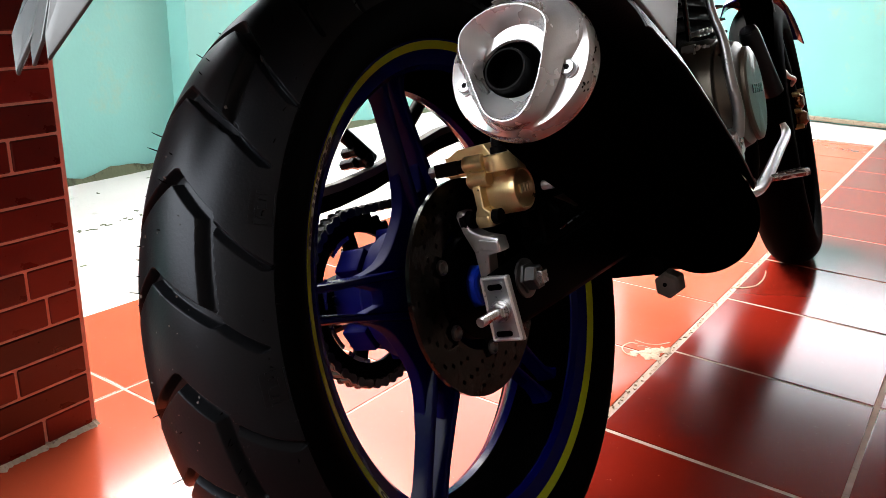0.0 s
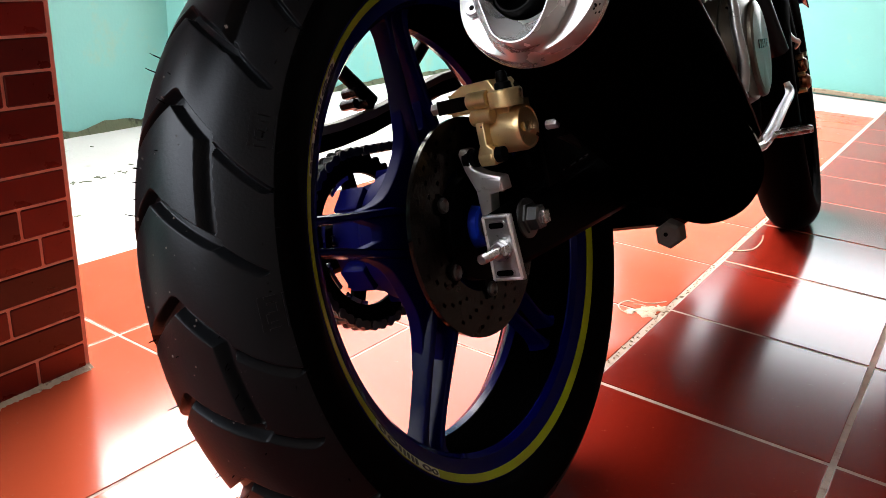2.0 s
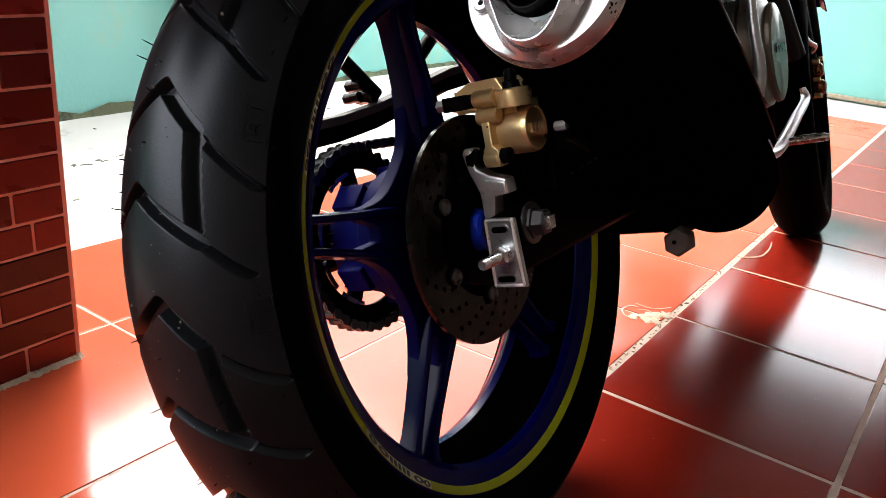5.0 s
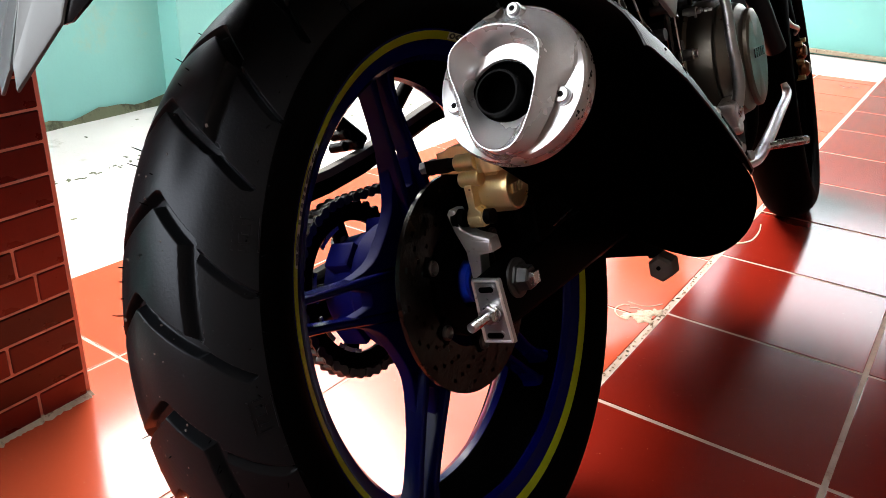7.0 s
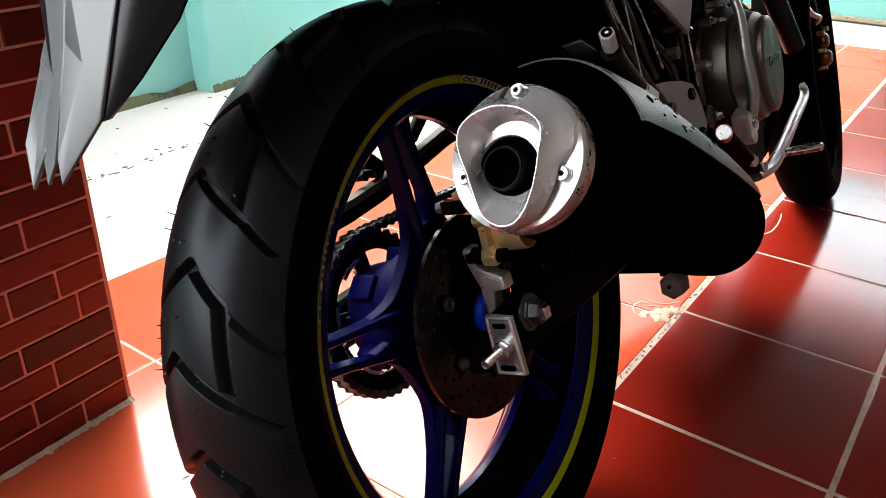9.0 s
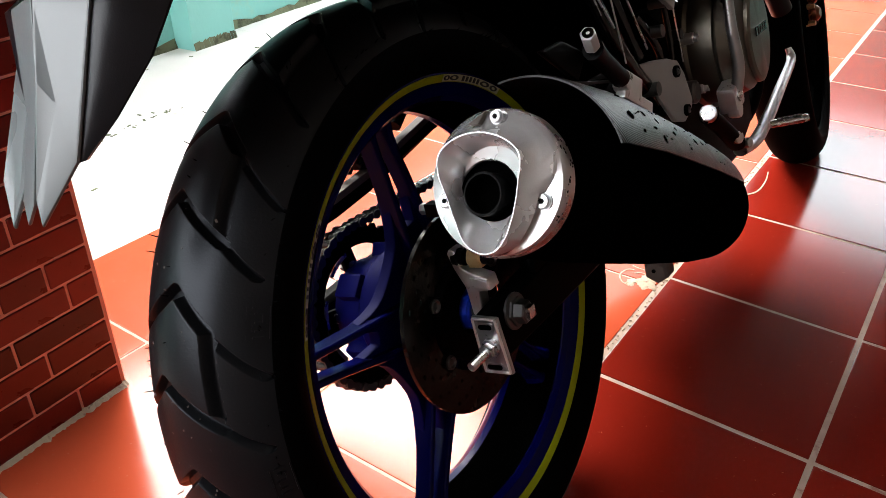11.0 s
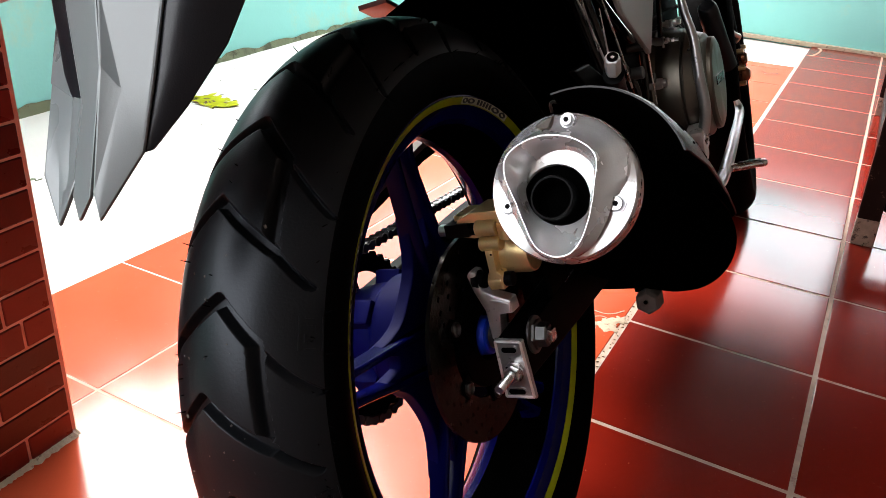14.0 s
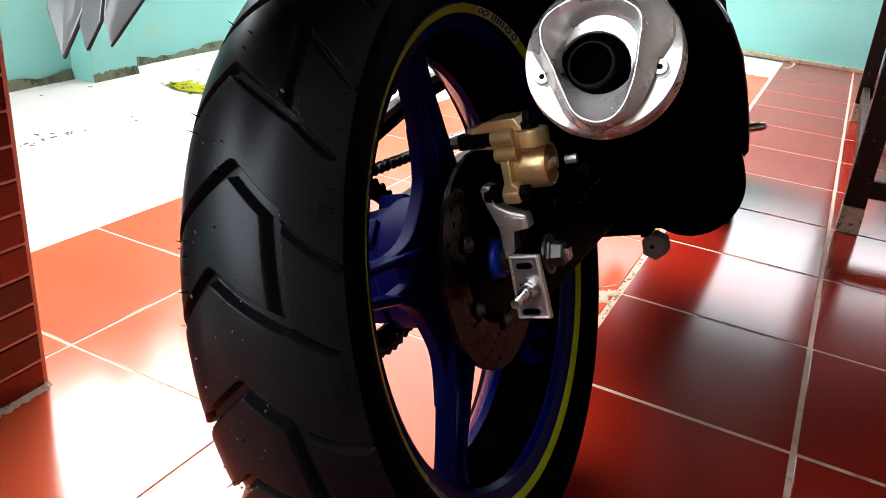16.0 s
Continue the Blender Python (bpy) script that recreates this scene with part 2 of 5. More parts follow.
            rings.append([c + (u * math.cos(2 * math.pi * k / n) + w * flat * math.sin(2 * math.pi * k / n)) * rad[i] for k in range(n)])
        return self.loft(rings)

    def slab(self, outline, z0, z1, frame_of=None):
        """A flat outline of (a, b) given a thickness; frame_of turns (a, b, c) into a place."""
        fr = frame_of or (lambda a, b, c: (a, b, c))
        n = len(outline)
        v = [fr(a, b, z0) for a, b in outline] + [fr(a, b, z1) for a, b in outline]
        f = [tuple(reversed(range(n))), tuple(range(n, 2 * n))] + [(i, (i + 1) % n, n + (i + 1) % n, n + i) for i in range(n)]
        return self.add(v, f)

    def data(self, name, mat, sharp=35, bevel=0.0, segments=2):
        me = bpy.data.meshes.new(name)
        me.from_pydata([tuple(p) for p in self.v], [], self.f)
        bm = bmesh.new()
        bm.from_mesh(me)
        bmesh.ops.recalc_face_normals(bm, faces=bm.faces)
        if bevel:
            edges = [e for e in bm.edges if len(e.link_faces) == 2 and e.calc_face_angle(0) > radians(28)]
            bmesh.ops.bevel(bm, geom=edges, offset=bevel, segments=segments, affect="EDGES", profile=0.6, clamp_overlap=True)
        bm.to_mesh(me)
        bm.free()
        me.polygons.foreach_set("use_smooth", [True] * len(me.polygons))
        me.set_sharp_from_angle(angle=radians(min(sharp, 15) if bevel else sharp))
        me.materials.append(mat)
        return me


def part(name, shape, mat, parent=None, label="", sharp=35, bevel=0.0, segments=2):
    ob = new(name, shape.data(name, mat, sharp, bevel, segments))
    if parent is not None:
        ob.parent = parent
    return tagged(ob, label)


def thing(name, shape, mat, label, category, kind="", bevel=0.0, group="", sharp=35):
    return tagged(part(name, shape, mat, None, "", sharp, bevel), label, category, group, kind)


def turn_deg(x=0, y=0, z=0):
    return Euler((radians(x), radians(y), radians(z))).to_matrix()


# ---- the place: ground, walls, roof ----
# The left tiles lie square; the right ones lean a little. Each joint is a line x = X + lean * y or y = Y + lean * x.
FRONT_Y = 3.165           # the left tiles end here, the right ones at the end wall
SEAM, SEAM_LEAN = 0.003, -0.0345

ground = Shape()
ground.box((0, 0, -0.112), (400, 400, 0.2))
thing("ground", ground, CONCRETE, "pale sunlit concrete yard round the tiled veranda", "ground", "structure")

# veranda slab under the tiles: its top is the grout
slab = Shape()
slab.slab([(-0.881, -3.4), (0.87, -3.4), (0.87, 3.80), (-0.115, 3.80), (-0.115, 3.163), (-0.957, 3.163)], -0.0382, -0.0012)
floor = thing("floor", slab, GROUT, "glossy red square floor tiles with pale uneven grout", "floor", "structure")

wall = Shape()
WT = turn_deg(z=4.6)
LEFT_FOOT = Vector((-1.955, 1.0, 0))
along = WT @ Vector((0, 1, 0))
out = WT @ Vector((1, 0, 0))
wall.box(LEFT_FOOT + along * 0.0 - out * 0.075 + Vector((0, 0, 0.51)), (0.15, 9.6, 1.24), WT)
wall_left = thing("wall_left", wall, TEAL, "teal painted boundary wall with a mouldy foot", "wall", "structure", bevel=0.006)
for s in (0.215, 2.75, -2.35):
    column = Shape()
    column.box(LEFT_FOOT + along * s + out * 0.042 + Vector((0, 0, 0.53)), (0.092, 0.195, 1.30), WT)
    part("wall_column", column, TEAL, wall_left, bevel=0.006)
foot = Shape()
rng = random.Random(4)
edge = []
for k in range(240):
    s = -4.0 + k * 0.034
    edge.append((s, 0.010 + 0.036 * abs(noise.noise((s * 4.1, 0, 0))) + 0.007 * rng.random() + 0.012 * abs(noise.noise((s * 23.0, 4, 0)))))
for k in range(len(edge) - 1):
    (s0, h0), (s1, h1) = edge[k], edge[k + 1]
    if 0.10 < s0 < 0.32:
        continue
    a, b = LEFT_FOOT + along * s0, LEFT_FOOT + along * s1
    foot.add([a + out * 0.022 + Vector((0, 0, -0.04)), b + out * 0.022 + Vector((0, 0, -0.04)), b + out * 0.004 + Vector((0, 0, h1 - 0.012)), a + out * 0.004 + Vector((0, 0, h0 - 0.012))], [(0, 1, 2, 3)])
part("damp_foot", foot, DAMP, wall_left, "mossy dark stain along the wall foot")
for s0, s1, off in ((0.117, 0.313, 0.089),):
    cf = Shape()
    n = 14
    for k in range(n):
        a = LEFT_FOOT + along * (s0 + (s1 - s0) * k / n)
        b = LEFT_FOOT + along * (s0 + (s1 - s0) * (k + 1) / n)
        h0, h1 = 0.02 + 0.012 * rng.random(), 0.02 + 0.012 * rng.random()
        cf.add([a + out * (off + 0.012) + Vector((0, 0, -0.04)), b + out * (off + 0.012) + Vector((0, 0, -0.04)), b + out * off + Vector((0, 0, h1 - 0.012)), a + out * off + Vector((0, 0, h0 - 0.012))], [(0, 1, 2, 3)])
    part("damp_foot", cf, DAMP, wall_left, "mossy dark stain along the wall foot")

wall = Shape()
END_T = turn_deg(z=-6.7)
wall.box(Vector((0, 3.735, 0)) + END_T @ Vector((0.3, 0.075, 0.33)), (7.4, 0.15, 0.94), END_T)
wall.box(Vector((0, 3.735, 0)) + END_T @ Vector((-2.02, 0.075, 0.98)), (2.76, 0.146, 0.40), END_T)
wall_back = thing("wall_back", wall, TEAL, "teal painted wall across the end of the veranda", "wall", "structure", bevel=0.006)
skirt = Shape()
skirt.box(Vector((0, 3.735, 0)) + END_T @ Vector((0.3, -0.012, 0.006)), (7.3, 0.03, 0.02), END_T)
part("wall_foot", skirt, MORTAR, wall_back, "pale mortar fillet at the wall foot", bevel=0.006)

# unseen wall added on the right to limit light on right-facing parts
wall = Shape()
wall.box((0.97, 0.45, 1.25), (0.2, 8.1, 2.7))
thing("unseen_wall_right", wall, PLASTER, "unseen plain brown wall, added to keep the right side dark", "wall", "structure")
# unseen wall added behind the camera; its heights set how much sky reaches in
wall = Shape()
wall.box((-1.5, -2.6, 0.40), (3.14, 0.2, 1.0))
wall.box((0.50, -2.6, 1.35), (0.86, 0.2, 2.9))
thing("unseen_wall_rear", wall, PLASTER, "unseen plain brown wall added behind, low beside the yard for skylight", "wall", "structure")
roof = Shape()
ROOF_T = turn_deg(x=-11.0)
ROOF = Vector((-0.02, 1.05, 2.02))
roof.box(ROOF + ROOF_T @ Vector((0.10, 0.21, 0)), (2.06, 5.03, 0.08), ROOF_T)
# unseen extra pieces towards the rear, added to block sky from the left and behind
roof.box(ROOF + ROOF_T @ Vector((-1.36, -0.95, 0)), (0.86, 2.71, 0.08), ROOF_T)
roof.box(ROOF + ROOF_T @ Vector((-2.60, -1.54, 0)), (1.62, 1.53, 0.08), ROOF_T)
roof.box(ROOF + ROOF_T @ Vector((0.60, -3.06, 0)), (1.06, 1.51, 0.08), ROOF_T)
for k in range(8):
    roof.box(ROOF + ROOF_T @ Vector((0.10, -2.18 + k * 0.64, -0.07)), (2.04, 0.06, 0.06), ROOF_T)
# unseen fascia along the front eaves, its depth set to cut sky reflections on the tiles
roof.box((0.10, 3.66, 1.46), (2.06, 0.04, 0.16))
roof.box((-1.14, 3.66, 1.31), (0.42, 0.04, 0.46))
thing("ceiling", roof, CEILING, "unseen brown boarded veranda ceiling on rafters, with pieces added to block sky", "ceiling", "structure")


# ---- brick pillar ----
# first cuts from the corner in each course of the pillar's inner side
FIRST_CUTS = {0: (0.071,), 1: (0.138,), 2: (0.099,), 3: (0.137,), 4: (0.045, 0.19), 5: (0.068, 0.136), 6: (0.19,), 7: (0.097,), 8: (0.18,), 10: (0.083,)}


def brick_pillar():
    x1, y1, wx, wy, h = 0.0, 0.0, 0.40, 0.42, 2.16
    core = Shape()
    core.box((x1 - wx / 2, y1 - wy / 2, h / 2), (wx + 0.008, wy + 0.008, h))
    pillar = thing("brick_pillar", core, JOINT, "square pillar faced with dark red-brown glazed brick strips", "pillar")
    pillar.matrix_basis = pose(-0.564, -0.073, 0, 0, 0, 4.5)
    rng = random.Random(11)
    course = 0.0404
    cache = {}

    def brick(lx, ly, h_):
        key = (round(lx, 2), round(ly, 3), h_)
        if key not in cache:
            s = Shape()
            s.box((0, 0, 0), (lx, ly, h_))
            cache[key] = s.data("brick", BRICK, bevel=0.0016, segments=1)
        return cache[key]

    row = 0
    z = 0.002
    while z < 1.02:
        hh = (0.0356 if row == 0 else course - 0.0038)
        for face in range(2):
            length = wy if face == 0 else wx
            pos = 0.0
            choice = [0.065, 0.075, 0.105, 0.145, 0.20]
            first = True
            known = [c * 0.976 for c in FIRST_CUTS.get(row, ())] if face == 0 else []
            cut = 0
            while pos < length - 0.004:
                w = rng.choice(choice[:3] if first and rng.random() < 0.55 else choice[2:])
                first = False
                if cut < len(known):
                    w = known[cut] - pos
                    cut += 1
                w = min(w, length - pos)
                if length - pos - w < 0.05:
                    w = length - pos
                ob = new("brick", brick(0.012, w - 0.0038, hh) if face == 0 else brick(w - 0.0038, 0.012, hh))
                if face == 0:
                    ob.location = (x1 + 0.000, y1 - pos - w / 2, z + hh / 2)
                else:
                    ob.location = (x1 - pos - w / 2, y1 + 0.000, z + hh / 2)
                ob.parent = pillar
                pos += w
        z += hh + 0.0035
        row += 1
    foot = Shape()
    n, edge_w = 130, 0.006
    for k in range(n):
        t0, t1 = k / n, (k + 1) / n
        a0, a1 = edge_w, 0.002 + 0.008 * abs(noise.noise((k * 0.23, 5.0, 0))) + 0.004 * rng.random()
        edge_w = a1
        y0_, y1_ = y1 + 0.004 - (wy + 0.004) * t0, y1 + 0.004 - (wy + 0.004) * t1
        foot.add([(x1 + 0.004, y0_, 0.006), (x1 + 0.004, y1_, 0.006), (x1 + a1 + 0.008, y1_, 0.0005), (x1 + a0 + 0.008, y0_, 0.0005)], [(0, 1, 2, 3)])
    part("mortar_line", foot, MORTAR, pillar, "crumbly pale mortar line at the pillar's foot")
    return pillar


brick_pillar()


# ---- bench with worn legs ----
def table():
    x0, y0 = 0.0, 0.0
    root = tagged(new("wooden_table"), "dark stained wooden table with chipped worn leg ends", "table")
    root.matrix_basis = pose(0.309, 1.300, 0, 0, 0, 2.0)
    for dx in (0.0, 0.42):
        for dy in (0.0, 1.25):
            leg = Shape()
            leg.box((x0 + dx, y0 + dy, 0.386), (0.046, 0.05, 0.648))
            lg = part("leg", leg, WOOD, root, bevel=0.003)
            end = Shape()
            end.box((x0 + dx, y0 + dy, 0.031), (0.047, 0.051, 0.062))
            part("leg_end", end, WORN_WOOD, lg, "chipped bare wood at the foot", bevel=0.004)
    for z, name in ((0.10, "stretcher"), (0.66, "rail")):
        for dx in (0.0, 0.42):
            s = Shape()
            s.box((x0 + dx, y0 + 0.625, z), (0.022, 1.20, 0.045))
            part(name, s, WOOD, root, bevel=0.003)
        for dy in (0.0, 1.25):
            s = Shape()
            s.box((x0 + 0.21, y0 + dy, z + 0.002), (0.373, 0.022, 0.04))
            part(name, s, WOOD, root, bevel=0.003)
    for k in range(5):
        s = Shape()
        s.box((x0 + 0.01 + 0.1 * k, y0 + 0.625, 0.722), (0.097, 1.36, 0.024))
        part("top_board", s, WOOD, root, bevel=0.003)


table()


# ---- small things on the ground ----
def leaf_litter(x, y, z, size, mat, label, count, seed):
    rng = random.Random(seed)
    s = Shape()
    for k in range(count):
        a, r = rng.random() * 6.28, size * rng.random() ** 0.7
        c = Vector((x + r * math.cos(a), y + r * 0.6 * math.sin(a), z + 0.002 + 0.004 * rng.random()))
        t = rng.random() * 6.28
        u = Vector((math.cos(t), math.sin(t), 0.1 * rng.random()))
        w = Vector((-math.sin(t), math.cos(t), 0.15 * rng.random()))
        L = size * (0.25 + 0.3 * rng.random())
        s.add([c - u * L, c - u * L * 0.3 + w * L * 0.22, c + u * L * 0.5 + w * L * 0.2, c + u * L, c + u * L * 0.4 - w * L * 0.24, c - u * L * 0.4 - w * L * 0.2 + Vector((0, 0, 0.003))], [(0, 1, 2, 3, 4, 5)])
    return tagged(part("fallen_leaves", s, mat), label, "leaves", "", "stuff")


leaf_litter(-1.625, 1.29, -0.012, 0.085, LEAF, "small heap of yellow-green leaves on the pale concrete", 60, 3)
leaf_litter(-1.64, 1.27, -0.012, 0.080, DRY_LEAF, "dry brown leaf scraps among the fallen leaves", 14, 9)
leaf_litter(-0.17, 2.94, 0.0, 0.035, DRY_LEAF, "dry brown leaf scraps on the red tiles", 7, 5)


# ---- motorcycle, leaning on its side stand ----
# Its parts are built in its own axes: x to its right, y ahead, z up, from the rear axle's middle.
AXLE, LEAN = (-0.0399, 0.0032, 0.2958), (-1.22, -17.20, 3.19)
bike = tagged(new("motorcycle"), "black and blue motorcycle leaning on its side stand on tiles", "motorcycle")
bike.matrix_basis = pose(*AXLE, *LEAN)
BIKE = pose(*AXLE, *LEAN)


def fast_mesh(name, verts, faces, mat, sharp=40):
    me = bpy.data.meshes.new(name)
    me.from_pydata(verts, [], faces)
    me.polygons.foreach_set("use_smooth", [True] * len(me.polygons))
    me.set_sharp_from_angle(angle=radians(sharp))
    me.materials.append(mat)
    return me


def tread_depth(x, arc, period, crown):
    """How deep the grooves cut at places across (x) and along (arc, metres) the tread."""
    deg = crown * math.pi / 180
    hook = [(-0.062, -10.5), (-0.035, -5.2), (0.008, 0.0), (0.0345, -5.5), (0.038, -17.3)]
    branch = [(0.040, -6.9), (0.064, -12.4)]
    plain = [(-0.064, -9.0), (-0.040, -5.0), (-0.006, 0.0), (0.010, -2.4), (0.040, -6.6), (0.060, -11.0)]
    lines = []
    for pts, shift, width, depth in ((hook, 0.0, 0.0040, 0.0090), (branch, 0.0, 0.0031, 0.0060), (plain, -12.4, 0.0036, 0.0080)):
        for k in (-1, 0, 1, 2):
            for (x0, a0), (x1, a1) in zip(pts, pts[1:]):
                thin = 0.55 if x1 > 0.045 else 1.0
                lines.append((x0, (a0 + shift) * deg + k * period, x1, (a1 + shift) * deg + k * period, width * thin, depth))
    cut = np.zeros_like(x)
    for x0, s0, x1, s1, w, d in lines:
        dx, ds = x1 - x0, s1 - s0
        t = np.clip(((x - x0) * dx + (arc - s0) * ds) / (dx * dx + ds * ds), 0, 1)
        dist = np.hypot(x - x0 - t * dx, arc - s0 - t * ds)
        cut = np.maximum(cut, d * np.clip((w - dist) / 0.0026 + 0.5, 0, 1))
    for px_, pa in ((0.012, -20.3), (0.000, -22.6), (-0.030, -17.5), (-0.042, -21.0), (0.026, -13.0)):
        cut = np.maximum(cut, 0.004 * (np.hypot(x - px_, arc - pa * deg - period) < 0.0022))
    return cut


def tyre_mesh(name, crown, a, half, mat, steps, across, grooves=True, start=17.3):
    """A tyre: round crown, shoulders, sidewalls and beads; the tread's grooves are cut into the surface."""
    ph = np.linspace(-half, half, across)
    tread = np.stack([a * np.sin(ph), crown - a + a * np.cos(ph)], 1)
    xs, rs = tread[-1]
    side = np.array([(xs + 0.0022, rs - 0.006), (xs + 0.0028, rs - 0.014), (xs + 0.0010, rs - 0.022), (xs - 0.004, rs - 0.031), (xs - 0.0075, rs - 0.037), (xs - 0.0105, rs - 0.0385), (xs - 0.017, rs - 0.046)])
    left = side[::-1] * (-1, 1)
    prof = np.concatenate([left, tread, side])
    m = len(prof)
    if grooves:   # most of the steps lie on the rear and top, where the tread is seen closely
        near = int(steps * 0.85)
        th = np.concatenate([np.linspace(-1.25, 2.35, near, endpoint=False), np.linspace(2.35, 2 * math.pi - 1.25, steps - near, endpoint=False)])
    else:
        th = np.linspace(0, 2 * math.pi, steps, endpoint=False)
    X = np.tile(prof[:, 0], (steps, 1))
    Rr = np.tile(prof[:, 1], (steps, 1))
    if grooves:
        count = 14
        period = 2 * math.pi * crown / count
        base = radians(start) * crown + 12.4 * crown * math.pi / 180
        arc = (np.tile(th[:, None] * crown, (1, m)) - base) % period
        depth = tread_depth(X, arc - period, period, crown)
        inside = np.zeros(m, bool)
        inside[len(left):len(left) + across] = True
        depth[:, ~inside] = 0
        Rr = Rr - depth
    T = th[:, None]
    V = np.stack([X, -Rr * np.cos(T), Rr * np.sin(T)], -1).reshape(-1, 3)
    R3 = np.array(BIKE.to_3x3())
    if grooves:
        W = V @ R3.T + np.array(AXLE)
        W[:, 2] = np.maximum(W[:, 2], 0.0008)
        V = (W - np.array(AXLE)) @ R3
    i = np.arange(steps)[:, None] * m
    j = np.arange(m - 1)[None, :]
    nx = ((np.arange(steps) + 1) % steps)[:, None] * m
    F = np.stack([i + j, i + j + 1, nx + j + 1, nx + j], -1).reshape(-1, 4)
    return fast_mesh(name, V.tolist(), F.tolist(), mat, 50)


CROWN, ROUND = 0.313, 0.073
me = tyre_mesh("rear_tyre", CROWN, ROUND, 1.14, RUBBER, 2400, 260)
me.materials.append(SHADED_RUBBER)
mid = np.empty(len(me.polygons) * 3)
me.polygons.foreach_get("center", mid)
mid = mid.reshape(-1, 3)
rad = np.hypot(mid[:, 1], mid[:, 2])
# faces below the shoulder take the darker rubber that paints their shade
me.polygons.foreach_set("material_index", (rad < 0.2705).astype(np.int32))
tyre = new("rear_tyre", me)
tyre.parent = bike
tagged(tyre, "wide black tyre with angled hook-shaped tread grooves and moulding hairs")

hair = Shape()
rng = random.Random(8)
for k in range(170):
    a = radians(rng.uniform(-60, 130))
    lane = rng.choice((-0.066, -0.064, -0.03, 0.0, 0.035, 0.062, 0.0665, 0.067))
    ph = math.asin(max(-1, min(1, lane / ROUND)))
    r0 = CROWN - ROUND + ROUND * math.cos(ph)
    n0 = Vector((math.sin(ph), -math.cos(ph) * math.cos(a), math.cos(ph) * math.sin(a)))
    p0 = Vector((lane, -r0 * math.cos(a), r0 * math.sin(a)))
    L = rng.uniform(0.002, 0.007)
    bend = Vector((rng.uniform(-1, 1), rng.uniform(-1, 1), rng.uniform(-1, 1))) * 0.25 * L
    hair.rod(p0 - n0 * 0.001, p0 + n0 * L * 0.6 + bend * 0.4, 0.0005, 0.00045, n=5)
    hair.rod(p0 + n0 * L * 0.6 + bend * 0.4, p0 + n0 * L + bend, 0.0004, 0.0002, n=5)
tagged(part("moulding_hairs", hair, SHADED_RUBBER, tyre), kind="stuff")
dust = Shape()
rng = random.Random(31)
for k in range(80):
    a = radians(rng.uniform(-25, 42))
    lane = -0.062 + 0.10 * rng.random() ** 1.7
    ph = math.asin(lane / ROUND)
    r0 = CROWN - ROUND + ROUND * math.cos(ph)
    size = 0.0005 + 0.0013 * rng.random() ** 3
    dust.box((lane, -r0 * math.cos(a), r0 * math.sin(a)), (size, size * rng.uniform(0.7, 1.8), 0.0008), turn_deg(x=90 - math.degrees(a), z=rng.random() * 180))
tagged(part("dust_specks", dust, GREY_RUBBER, tyre, "pale grit stuck to the tread"), kind="stuff")
for base in (25.6, 0.8):
    mark = Shape()
    for da, dx, w, h in ((-2.2, 0, 0.0014, 0.008), (2.2, 0, 0.0014, 0.008), (0, -0.0055, 0.023, 0.0013), (0, 0.0055, 0.023, 0.0013), (-1.3, 0.0, 0.0014, 0.005), (0.0, 0.0, 0.0014, 0.005), (1.3, 0.0, 0.0014, 0.005), (-0.65, -0.0025, 0.006, 0.0012), (0.65, 0.0025, 0.006, 0.0012)):
        a = radians(base + da)
        ph = math.asin((0.0618 + dx * 0.8) / ROUND)
        r0 = CROWN - ROUND + ROUND * math.cos(ph) + 0.0005
        fr = Matrix(((math.cos(ph), 0, math.sin(ph)), (math.sin(ph) * math.cos(a), math.sin(a), -math.cos(ph) * math.cos(a)), (-math.sin(ph) * math.sin(a), math.cos(a), math.cos(ph) * math.sin(a))))
        mark.box((0.0618 + dx * 0.8, -r0 * math.cos(a), r0 * math.sin(a)), (h, w, 0.0014), fr)
    part("moulded_mark", mark, RUBBER, tyre)

# wheel rim with five twin-rib spokes
rim = Shape()
rim.spin([(0.0565, 0.2325), (0.0570, 0.2308), (0.0500, 0.2190), (0.0475, 0.2110), (0.042, 0.2065), (0.0375, 0.2090), (0.040, 0.214), (0.048, 0.2320)], 160, closed_profile=True)
rear_rim = part("rear_rim", rim, BLUE, bike, "blue painted cast alloy rim with five split spokes", sharp=25)
# inside of the blue rim, coloured black for the shade in it
barrel = Shape()
barrel.spin([(0.0400, 0.2085), (0.030, 0.2060), (0.012, 0.2075), (-0.010, 0.2060), (-0.018, 0.2035), (-0.019, 0.2120), (0.0375, 0.2140)], 140, closed_profile=True)
part("rim_barrel", barrel, MATT_SHADE_BLACK, rear_rim, "inside of the rim, its shade painted black", sharp=25)
flange = Shape()
flange.spin([(-0.018, 0.2030), (-0.026, 0.2022), (-0.034, 0.2060), (-0.042, 0.2150), (-0.046, 0.2190), (-0.050, 0.2325), (-0.046, 0.2320), (-0.040, 0.214), (-0.019, 0.2120)], 140, closed_profile=True)
part("rim_flange", flange, BLUE, rear_rim, sharp=25)
stripe = Shape()
stripe.spin([(0.0522, 0.2237), (0.0534, 0.2233), (0.0574, 0.2300), (0.0564, 0.2304)], 180, closed_profile=True)
rim_stripe = part("rim_stripe", stripe, YELLOW, rear_rim, "yellow-green reflective rim sticker")


def on_stripe(deg, across, proud):
    """A place on the rim sticker: degrees round the wheel, 0 to 1 from its inner to its outer edge."""
    r = 0.2237 + 0.0064 * across
    return (0.0536 + (r - 0.2237) * 0.598 + proud, r * math.cos(radians(deg)), r * math.sin(radians(deg)))


